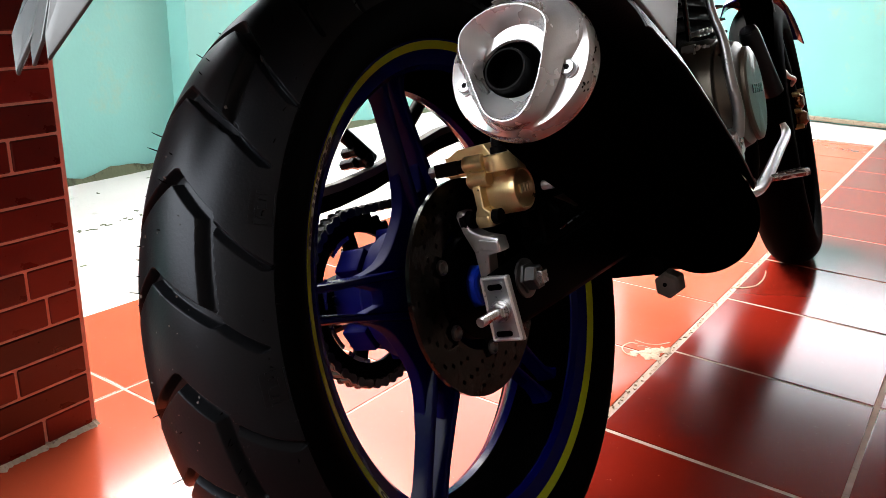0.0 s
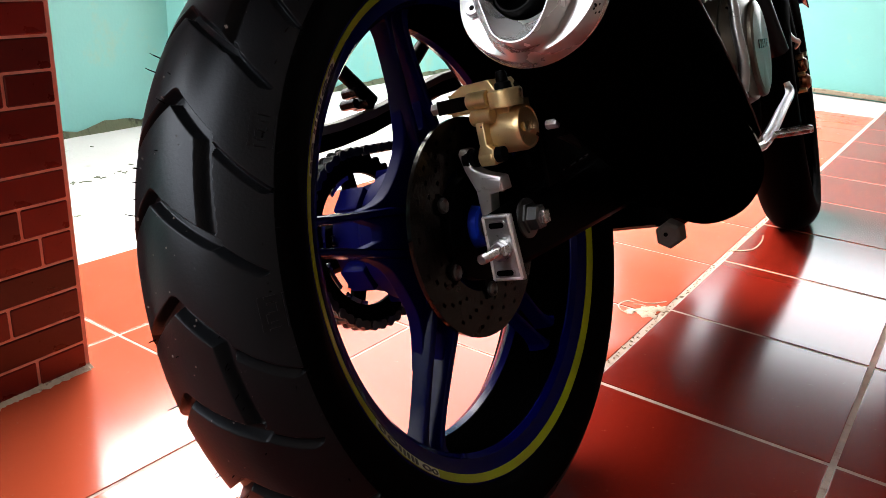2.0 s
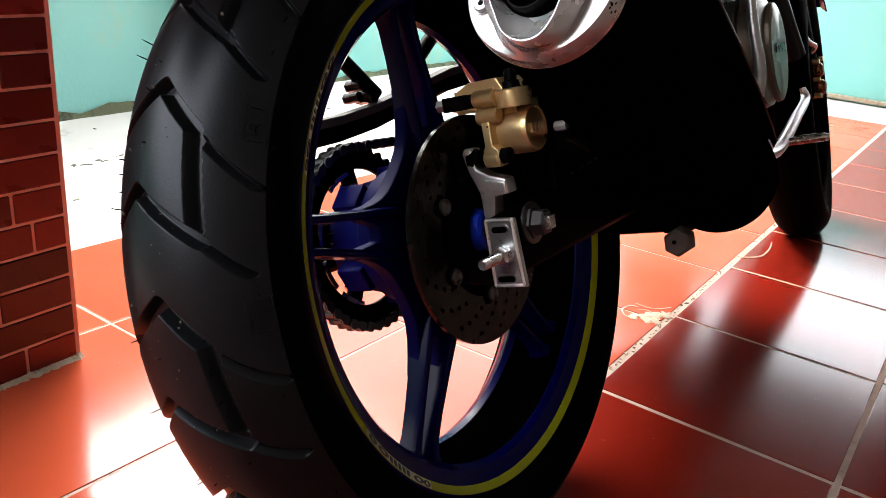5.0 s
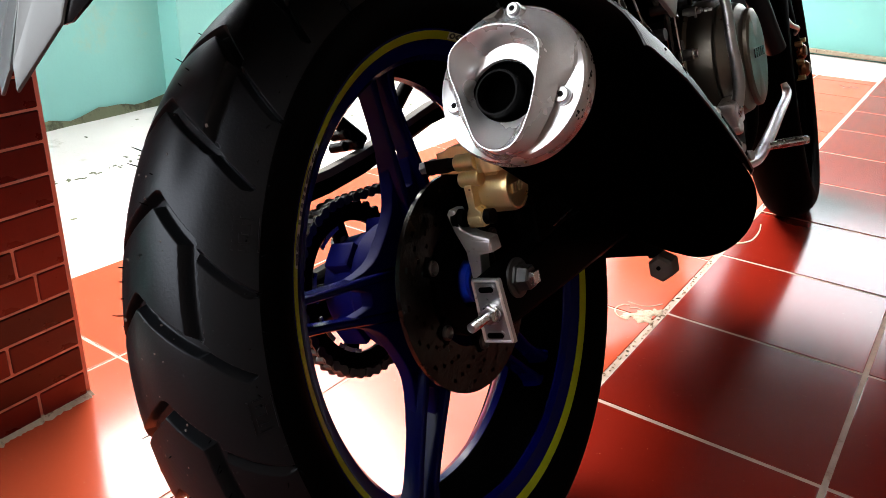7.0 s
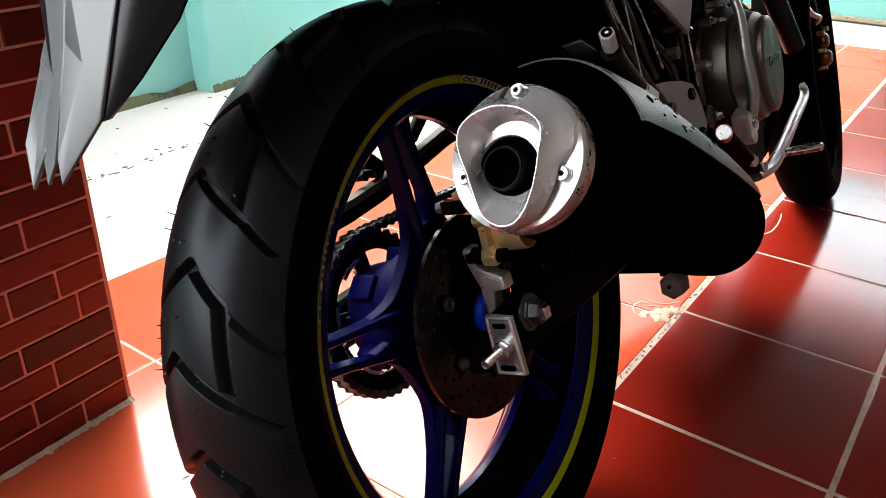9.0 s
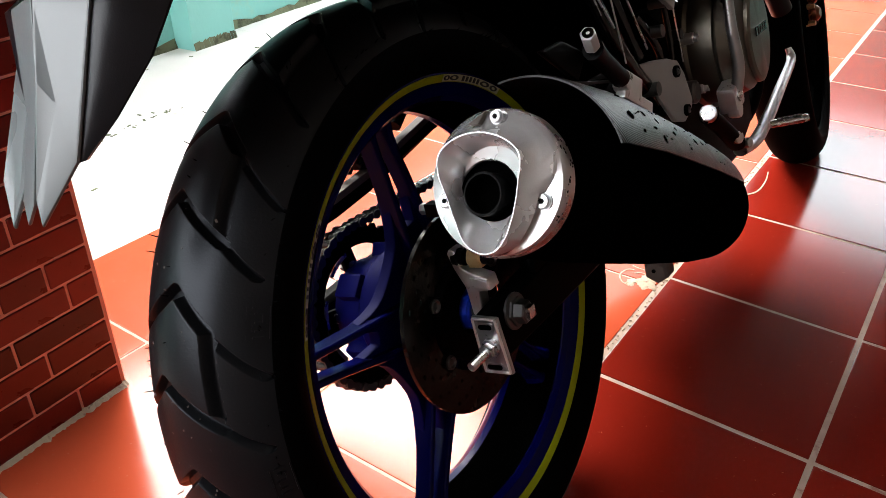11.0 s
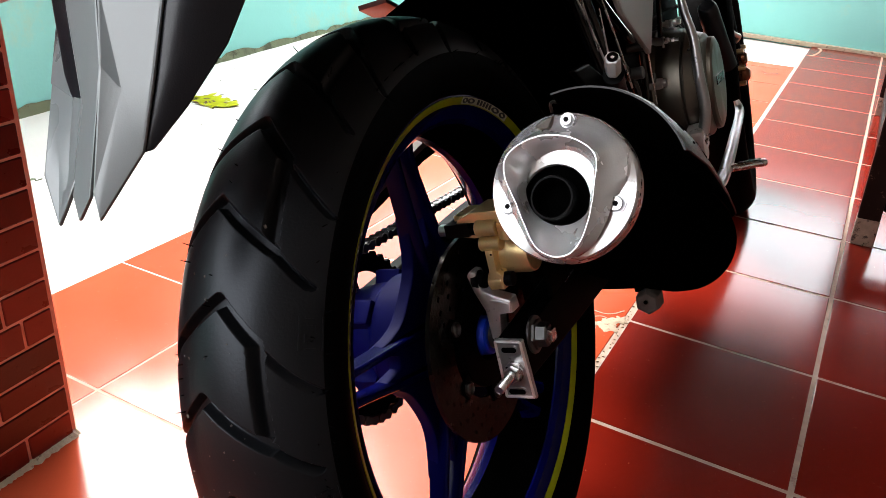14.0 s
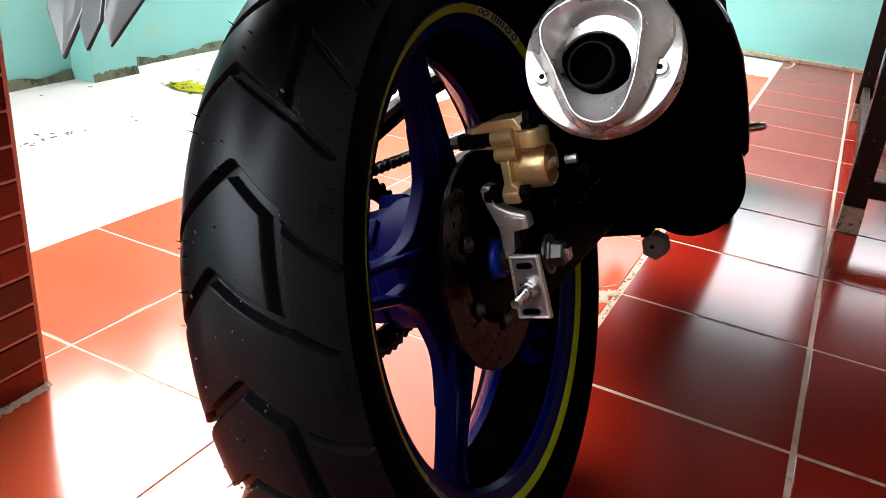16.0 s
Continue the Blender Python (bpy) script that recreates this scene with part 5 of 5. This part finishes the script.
HEEL = [(0.108, 0.372, 0.146), (0.113, 0.400, 0.1435), (0.119, 0.436, 0.1370), (0.124, 0.455, 0.1290), (0.127, 0.464, 0.110), (0.129, 0.474, 0.0720), (0.128, 0.466, 0.0580), (0.126, 0.444, 0.0500), (0.119, 0.428, 0.0550), (0.114, 0.400, 0.0960)]
heel.add(HEEL + [(x - 0.007, y + 0.003, z) for x, y, z in HEEL], [tuple(range(10)), tuple(range(19, 9, -1))] + [(k, 10 + k, 10 + (k + 1) % 10, (k + 1) % 10) for k in range(10)])
heel_ob = part("heel_guard", heel, HEEL_GREY, bike, "satin grey heel guard plate", bevel=0.0022)
for p in ((0.124, 0.446, 0.117), (0.128, 0.453, 0.063)):
    s = Shape()
    s.spin([(-0.003, 0.0), (-0.003, 0.0080), (0.0022, 0.0076), (0.0024, 0.0062), (0.0008, 0.0056), (0.0008, 0.0)], 20, centre=p)
    part("bolt_seat", s, BLACK, heel_ob)
    s = Shape()
    s.spin([(0.0, 0.0), (0.0, 0.0044), (0.0026, 0.0040), (0.0028, 0.0022), (0.0016, 0.0020), (0.0016, 0.0)], 16, centre=p)
    part("guard_bolt", s, CHAIN, heel_ob)

# rider foot peg, brake pedal and its return
rp = Shape()
rp.pipe([(0.171, 0.405, 0.064), (0.170, 0.45, 0.035), (0.168, 0.505, -0.004)], [0.013, 0.0125, 0.013], flat=0.8)
rider = part("peg_bracket", rp, BLACK, bike, "dark foot peg bracket with bright ends")
for p, q, r in (((0.176, 0.390, 0.073), (0.172, 0.402, 0.066), 0.0105), ((0.182, 0.478, 0.012), (0.160, 0.486, 0.012), 0.008), ((0.186, 0.505, -0.004), (0.158, 0.512, -0.004), 0.007)):
    s = Shape()
    s.rod(p, q, r, n=18)
    part("bracket_end", s, STEEL, rider, bevel=0.0015)
pedal = Shape()
pedal.pipe([(0.166, 0.520, -0.020), (0.172, 0.575, -0.022), (0.174, 0.640, -0.008), (0.172, 0.73, 0.012), (0.166, 0.835, 0.030), (0.160, 0.850, 0.048)], [0.010, 0.0105, 0.0095, 0.0085, 0.0075, 0.006], flat=0.75)
ped = part("brake_pedal", pedal, ALLOY, bike, "chromed foot brake lever")
tread_ = Shape()
tread_.pipe([(0.172, 0.617, -0.014), (0.190, 0.626, -0.0145), (0.222, 0.640, -0.0150), (0.229, 0.643, -0.0150)], [0.0075, 0.0085, 0.0088, 0.0065], flat=0.7)
part("pedal_peg", tread_, STEEL, ped, "chromed ribbed pedal peg")
# dark strips laid on the peg paint the shade of its grooves
for dy in (-0.003, 0.003):
    s = Shape()
    s.box((0.206, 0.633 + dy, -0.0090), (0.034, 0.0018, 0.0022), turn_deg(z=22))
    part("groove_shade", s, DISC, ped)

# engine
eng = Shape()
eng.loft([arm_ring(0.44, -0.10, 0.080, -0.085, 0.13, 0.02), arm_ring(0.52, -0.12, 0.095, -0.115, 0.19, 0.03), arm_ring(0.74, -0.12, 0.095, -0.120, 0.19, 0.03), arm_ring(0.88, -0.10, 0.080, -0.10, 0.13, 0.03)])
eng.loft([arm_ring(0.66, -0.075, 0.070, 0.15, 0.36, 0.02), arm_ring(0.90, -0.075, 0.070, 0.10, 0.36, 0.02)])
engine = part("engine", eng, BLACK, bike, "black engine block with a bronze-grey clutch cover", bevel=0.006)
for k in range(7):
    s = Shape()
    s.box((0.0, 0.78, 0.18 + 0.022 * k), (0.170, 0.24, 0.004))
    part("cooling_fin", s, BLACK, engine)
cover = Shape()
cc = (0, 0.640, 0.115)
drum = Shape()
drum.spin([(0.085, 0.0), (0.085, 0.092), (0.098, 0.093), (0.103, 0.090), (0.120, 0.0895), (0.137, 0.0865), (0.138, 0.080), (0.138, 0.0)], 64, centre=cc)
part("clutch_housing", drum, BRONZE, engine, "bronze-grey clutch housing", sharp=25)
cover.spin([(0.1385, 0.0), (0.1385, 0.0835), (0.142, 0.0840), (0.150, 0.080), (0.160, 0.076), (0.1635, 0.066), (0.1640, 0.0)], 64, centre=cc)
clutch = part("clutch_cover", cover, BRONZE, engine, "bronze-grey satin clutch cover", sharp=25)
capo = Shape()
rings = []
for x, g in ((0.1630, 1.0), (0.1690, 0.98), (0.1715, 0.90), (0.1715, 0.0)):
    rings.append([(x, 0.664 + 0.052 * g * math.cos(2 * math.pi * k / 40), 0.112 + 0.071 * g * math.sin(2 * math.pi * k / 40)) for k in range(40)])
capo.loft(rings)
part("cover_cap", capo, BRONZE, clutch, "satin oval cover cap", sharp=25)
for k in range(5):
    s = Shape()
    s.box((0.1722, 0.645 + 0.0115 * k, 0.118), (0.0016, 0.0075, 0.0130))
    part("cast_bar", s, DISC, clutch)
for a in (20, 70, 120, 165, 215, 265, 315):
    s = Shape()
    c = (0, cc[1] + 0.089 * math.cos(radians(a)), cc[2] + 0.089 * math.sin(radians(a)))
    s.spin([(0.095, 0.0), (0.095, 0.0085), (0.114, 0.0080), (0.114, 0.0058), (0.120, 0.0055), (0.120, 0.0)], 12, centre=c)
    part("cover_bolt", s, ALLOY, clutch)
kick = Shape()
kick.pipe([(0.182, 0.556, 0.050), (0.189, 0.556, 0.085), (0.186, 0.556, 0.135), (0.182, 0.568, 0.185), (0.170, 0.580, 0.235), (0.165, 0.605, 0.31)], [0.0105, 0.0098, 0.0092, 0.0085, 0.0072, 0.007], flat=0.8, up=(1, 0, 0))
kicker = part("kick_starter", kick, CAST, bike, "folded alloy kick start lever")
kb = Shape()
kb.box((0.172, 0.556, 0.041), (0.026, 0.040, 0.038), turn_deg(x=12))
kb.rod((0.168, 0.552, 0.022), (0.186, 0.552, 0.022), 0.012, n=20)
kicker.location = (-0.022, 0.005, 0.008)
part("kick_boss", kb, ALLOY, kicker, bevel=0.005)
s = Shape()
s.spin([(0.183, 0.0), (0.183, 0.0105), (0.1865, 0.0105), (0.1870, 0.0088), (0.1860, 0.0070), (0.1885, 0.0062), (0.1890, 0.0030), (0.1875, 0.0)], 24, centre=(0, 0.553, 0.043))
part("kick_bolt", s, STEEL, kicker)
fil = Shape()
fil.spin([(0.10, 0.0), (0.10, 0.016), (0.125, 0.016), (0.128, 0.012), (0.128, 0.0)], 20, centre=(0, 0.500, 0.075))
part("oil_filler", fil, CHAIN, engine)
for line, r in (([(0.06, 0.44, 0.30), (0.09, 0.48, 0.22), (0.10, 0.53, 0.19)], 0.009), ([(0.11, 0.42, 0.34), (0.115, 0.45, 0.24), (0.112, 0.47, 0.15), (0.10, 0.48, 0.10)], 0.0045),
                ([(0.10, 0.40, 0.20), (0.11, 0.43, 0.15), (0.10, 0.45, 0.08)], 0.006), ([(0.13, 0.50, 0.36), (0.132, 0.52, 0.27), (0.120, 0.55, 0.205)], 0.0035)):
    s = Shape()
    s.pipe(line, r)
    part("hose", s, GLOSS_BLACK, bike, "black rubber hose")
for p, q, r in (((0.122, 0.289, 0.270), (0.122, 0.303, 0.163), 0.0011), ((0.122, 0.225, 0.300), (0.122, 0.262, 0.226), 0.0011), ((0.118, 0.47, 0.33), (0.118, 0.49, 0.12), 0.0010)):
    s = Shape()
    s.rod(p, q, r, n=8)
    part("thin_cable", s, STEEL, bike, "thin bright cable")
strip = Shape()
strip.slab([(0.560, 0.105), (0.572, 0.090), (0.585, 0.120), (0.592, 0.165), (0.586, 0.190), (0.570, 0.150)], 0.112, 0.116, lambda a, b, c: (c, a, b))
part("bright_plate", strip, ALLOY, engine, "small bright plate beside the cover", bevel=0.001)
for y, z, r in ((0.592, 0.064, 0.0075), (0.580, 0.060, 0.0055), (0.600, 0.190, 0.006), (0.625, 0.215, 0.0055)):
    s = Shape()
    for k in range(3):
        s.spin([(0.112 + 0.006 * k, 0.0), (0.112 + 0.006 * k, r), (0.116 + 0.006 * k, r), (0.116 + 0.006 * k, 0.0)], 10, centre=(0, y, z))
    s.rod((0.10, y, z), (0.134, y, z), r * 0.7, n=10)
    part("engine_bolt", s, ALLOY, engine)
for p, q, r in (((0.10, 0.42, 0.175), (0.125, 0.42, 0.175), 0.008), ((0.10, 0.45, 0.205), (0.122, 0.45, 0.205), 0.006), ((0.09, 0.39, 0.11), (0.12, 0.39, 0.11), 0.009), ((0.10, 0.50, 0.155), (0.118, 0.50, 0.155), 0.007)):
    s = Shape()
    s.rod(p, q, r, n=12)
    part("frame_bolt", s, CHAIN, bike, "dull steel frame bolt")
tank = Shape()
tank.loft([tail_ring(0.52, 0.12, 0.36, 0.66), tail_ring(0.70, 0.15, 0.36, 0.74), tail_ring(0.98, 0.15, 0.40, 0.76), tail_ring(1.10, 0.10, 0.45, 0.70)])
part("fuel_tank", tank, BLUE, bike, "blue fuel tank", bevel=0.01)
shroud = Shape()
shroud.slab([(0.80, 0.42), (1.06, 0.44), (1.10, 0.26), (1.02, 0.12), (0.90, 0.20)], 0.120, 0.126, lambda a, b, c: (c, a, b))
shroud.slab([(0.80, 0.42), (1.06, 0.44), (1.10, 0.26), (1.02, 0.12), (0.90, 0.20)], -0.126, -0.120, lambda a, b, c: (c, a, b))
part("radiator_shroud", shroud, MATT_SHADE_BLACK, bike, "black side shroud", bevel=0.002)
pipe_f = Shape()
pipe_f.pipe([(0.02, 0.90, 0.22), (0.05, 0.99, 0.14), (0.06, 1.00, 0.0), (0.05, 0.93, -0.075), (0.03, 0.85, -0.05)], 0.019)
part("front_pipe", pipe_f, BLACK, bike)

# front wheel, turned a little to the left, with fork, disc and caliper
FRONT = Matrix.Translation((0.042, 1.345, -0.002)) @ Euler((0, 0, radians(7))).to_matrix().to_4x4()
me = tyre_mesh("front_tyre", 0.300, 0.056, 1.15, SHADED_RUBBER, 240, 30, grooves=False)
ft = new("front_tyre", me)
ft.parent = bike
ft.matrix_basis = FRONT
tagged(ft, "narrow black front tyre")
# rim, spokes and disc are coloured black in place of the shade on them
FRONT_SPOKE = spoke_shape().data("spoke", MATT_SHADE_BLACK, sharp=22)
frim = Shape()
frim.spin([(0.040, 0.2325), (0.040, 0.215), (0.025, 0.200), (-0.025, 0.200), (-0.040, 0.215), (-0.040, 0.2325)], 96, closed_profile=True)
fr = part("front_rim", frim, MATT_SHADE_BLACK, bike, "front wheel rim, blacked out to stand for shade")
fr.matrix_basis = FRONT
for k in range(5):
    sp = new("spoke", SPOKE)
    sp.parent = fr
    sp.data = FRONT_SPOKE
    sp.rotation_euler = (radians(30 + 72 * k), 0, 0)
fd = Shape()
fd.spin([(0.040, 0.090), (0.040, 0.135), (0.044, 0.135), (0.044, 0.090)], 72, closed_profile=True)
fdisc = part("front_disc", fd, MATT_SHADE_BLACK, bike, "front brake disc, blacked out to stand for shade")
fdisc.matrix_basis = FRONT
fork = Shape()
for x0, x1 in ((-0.083, -0.095), (0.084, 0.062)):
    fork.rod((x0, 1.335, 0.0), (x1 + 0.005, 1.20, 0.42), 0.022, 0.026, n=24)
    fork.rod((x1 + 0.005, 1.20, 0.42), (x1, 1.10, 0.72), 0.019, n=24)
part("front_fork", fork, BLACK, bike, "black front fork legs")
fcal = Shape()
fcal.slab([(-0.034, -0.040), (-0.010, -0.048), (0.024, -0.038), (0.036, 0.010), (0.026, 0.046), (-0.010, 0.054), (-0.030, 0.030)], -0.014, 0.012, lambda a, b, c: (0.086 + c, 1.300 + a, 0.050 + b))
fc = part("front_caliper", fcal, MATT_SHADE_BLACK, bike, "black and copper front brake caliper", bevel=0.004)
for dy, dz, r, deep in ((0.004, -0.024, 0.0170, 0.020), (0.006, 0.012, 0.0165, 0.017)):
    s = Shape()
    s.spin([(0.090, 0.0), (0.090, r * 1.1), (0.099, r * 1.1), (0.1005, r * 0.92), (0.1035, r * 0.92), (0.105, r), (0.098 + deep * 0.7, r * 0.95), (0.098 + deep, r * 0.6), (0.098 + deep, 0.0)], 28, centre=(0, 1.296 + dy, 0.050 + dz))
    part("piston_housing", s, COPPER, fc, "copper-brown piston housing")
for dy, dz, r in ((-0.022, -0.040, 0.0062), (-0.020, -0.006, 0.0058), (-0.018, 0.030, 0.0062), (0.022, 0.034, 0.0056)):
    s = Shape()
    s.rod((0.088, 1.300 + dy, 0.050 + dz), (0.112, 1.300 + dy, 0.050 + dz), r, r * 0.85, n=12)
    part("caliper_bolt", s, GOLD, fc)
s = Shape()
s.pipe([(0.092, 1.292, 0.098), (0.106, 1.286, 0.112), (0.098, 1.262, 0.124), (0.080, 1.24, 0.17)], 0.0052)
part("banjo_fitting", s, ALLOY, fc, "pale hose fitting")
down = Shape()
down.pipe([(0.127, 0.862, 0.216), (0.128, 0.868, 0.205), (0.134, 0.885, 0.157), (0.140, 0.915, 0.101)], [0.0135, 0.0175, 0.0178, 0.0178], n=20)
part("down_tube", down, DARK_GREY, bike, "charcoal frame down tube")
fguard = Shape()
rings = []
for k in range(13):
    a = radians(40 + 72 * k / 12)
    r = 0.325
    rings.append([(x, 1.345 + (r + dr) * math.cos(a), -0.008 + (r + dr) * math.sin(a)) for x, dr in ((-0.010, -0.02), (0.004, 0.004), (0.038, 0.012), (0.072, 0.004), (0.086, -0.02), (0.083, -0.02), (0.069, 0.001), (0.038, 0.009), (0.007, 0.001), (-0.007, -0.02))])
fguard.loft(rings)
part("front_mudguard", fguard, BLUE, bike, "dark blue front mudguard")


# ---- floor tiles, laid last ----
def floor_tiles():
    cache = {}
    rng = random.Random(21)

    def meet(u, v):
        """Where the joints x = u0 + u1 * y and y = v0 + v1 * x cross."""
        y = (v[0] + v[1] * u[0]) / (1 - v[1] * u[1])
        return Vector((u[0] + u[1] * y, y, 0))

    def lay(us, vs, gap, mat):
        for i in range(len(us) - 1):
            for j in range(len(vs) - 1):
                c = [meet(us[i], vs[j]), meet(us[i + 1], vs[j]), meet(us[i + 1], vs[j + 1]), meet(us[i], vs[j + 1])]
                mid_ = sum(c, Vector()) / 4
                c = [p - mid_ for p in c]
                key = (mat.name, *[round(q, 3) for p in c for q in p[:2]])
                if key not in cache:
                    t = Shape()
                    g = gap / 2
                    q = [(c[0].x + g, c[0].y + g), (c[1].x - g, c[1].y + g), (c[2].x - g, c[2].y - g), (c[3].x + g, c[3].y - g)]
                    t.slab(q, -0.010, 0.0)
                    cache[key] = t.data("tile", mat, bevel=0.0009, segments=2)
                ob = new("tile", cache[key])
                ob.location = (mid_.x, mid_.y, -0.0004 * rng.random())
                ob.rotation_euler = (radians(rng.uniform(-0.012, 0.012)), radians(rng.uniform(-0.012, 0.012)), radians(rng.uniform(-0.1, 0.1)))
                ob.parent = floor

    right_x = [(SEAM + 0.3150 * k, SEAM_LEAN) for k in range(3)] + [(0.87, 0.0)]
    right_y = [(0.350 + 0.3128 * k, -0.018) for k in range(-12, 11)] + [(3.775, -0.117)]
    left_x = [(-0.920, -0.012), (-0.6175, -0.012), (-0.305, -0.012), (SEAM - 0.006, SEAM_LEAN)]
    left_y = [(0.0125 + 0.3060 * k, 0.0) for k in range(-11, 11)] + [(FRONT_Y, 0.0)]
    # right tiles in the shaded colour, left tiles in the sunlit one
    lay(right_x, right_y, 0.0078, TILE)
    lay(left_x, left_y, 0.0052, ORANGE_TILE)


floor_tiles()


# broken tile corner filled with mortar, and a crescent of dried cement
def mortar_patch():
    rng = random.Random(31)
    s = Shape()
    n = 44

    def blob(cx, cy, rx, ry, thick, seed):
        """A low crumbly mound with a ragged outline."""
        outer, inner = [], []
        for k in range(n):
            a = 2 * math.pi * k / n
            q = 0.72 + 0.55 * noise.noise((math.cos(a) * 1.7 + seed, math.sin(a) * 1.7, seed)) + 0.10 * rng.random()
            x, y = cx + rx * q * math.cos(a), cy + ry * q * math.sin(a)
            outer.append((x, y, 0.0002))
            inner.append((cx + (x - cx) * 0.72, cy + (y - cy) * 0.72, thick * rng.uniform(0.5, 1.0)))
        s.add(outer + inner + [(cx, cy, thick * 0.6)], [(k, (k + 1) % n, n + (k + 1) % n, n + k) for k in range(n)] + [(n + k, n + (k + 1) % n, 2 * n) for k in range(n)])

    blob(-0.044, 0.627, 0.024, 0.030, 0.0022, 1.0)
    blob(-0.066, 0.610, 0.013, 0.014, 0.0014, 4.0)
    blob(-0.031, 0.655, 0.014, 0.016, 0.0014, 7.0)
    for line in ([(-0.060, 0.598), (-0.080, 0.602), (-0.094, 0.622), (-0.090, 0.645), (-0.078, 0.650)], [(-0.088, 0.662), (-0.066, 0.660), (-0.050, 0.668), (-0.036, 0.690)], [(-0.075, 0.640), (-0.064, 0.648), (-0.052, 0.646)]):
        s.pipe([(x, y, 0.0005) for x, y in line], [rng.uniform(0.0010, 0.0020) for _ in line], flat=0.4, n=6, smooth=4)
    tagged(part("mortar_patch", s, MORTAR, floor, "crumbly pale mortar smeared over a broken tile corner"), kind="stuff")
    d = Shape()
    d.pipe([(-0.034, 1.045, 0.0006), (-0.016, 1.060, 0.0006), (-0.002, 1.092, 0.0006), (-0.004, 1.150, 0.0006), (-0.014, 1.199, 0.0006)], [0.004, 0.003, 0.002, 0.0016, 0.001], flat=0.3, n=8)
    part("cement_crescent", d, MORTAR, floor)
    d = Shape()
    d.pipe([(-0.098, 3.480, 0.0006), (-0.086, 3.485, 0.0006), (-0.072, 3.56, 0.0006), (-0.070, 3.66, 0.0006), (-0.085, 3.700, 0.0006), (-0.02, 3.71, 0.0006)], [0.005, 0.006, 0.005, 0.006, 0.004, 0.002], flat=0.3, n=8)
    part("cement_crescent", d, MORTAR, floor)
    e = Shape()
    for k in range(90):
        y = 0.30 + 1.05 * k / 90
        e.box((SEAM - 0.003 + SEAM_LEAN * y + 0.007 * (rng.random() - 0.5), y + 0.01 * rng.random(), -0.0006 + 0.0008 * rng.random()), (0.001 + 0.004 * rng.random() ** 2, 0.001 + 0.006 * rng.random() ** 2, 0.002), turn_deg(z=rng.random() * 90))
    tagged(part("seam_crumbs", e, MORTAR, floor), kind="stuff")


mortar_patch()


def specks():
    """Grit and dark flecks on the yard's concrete."""
    rng = random.Random(77)
    s = Shape()
    for k in range(70):
        x, y = rng.uniform(-1.85, -1.05), rng.uniform(0.2, 2.6)
        if k < 34:
            q = rng.random()
            x, y = -1.44 - 0.04 * q + rng.uniform(-0.012, 0.012), 0.30 + 0.45 * q + rng.uniform(-0.02, 0.02)
        r = rng.uniform(0.002, 0.006)
        s.box((x, y, -0.0115), (r * 2.5, r, 0.002), turn_deg(z=rng.random() * 180))
    tagged(part("yard_grit", s, DAMP), "dark grit and crack marks on the pale concrete", "grit", "", "stuff")


specks()
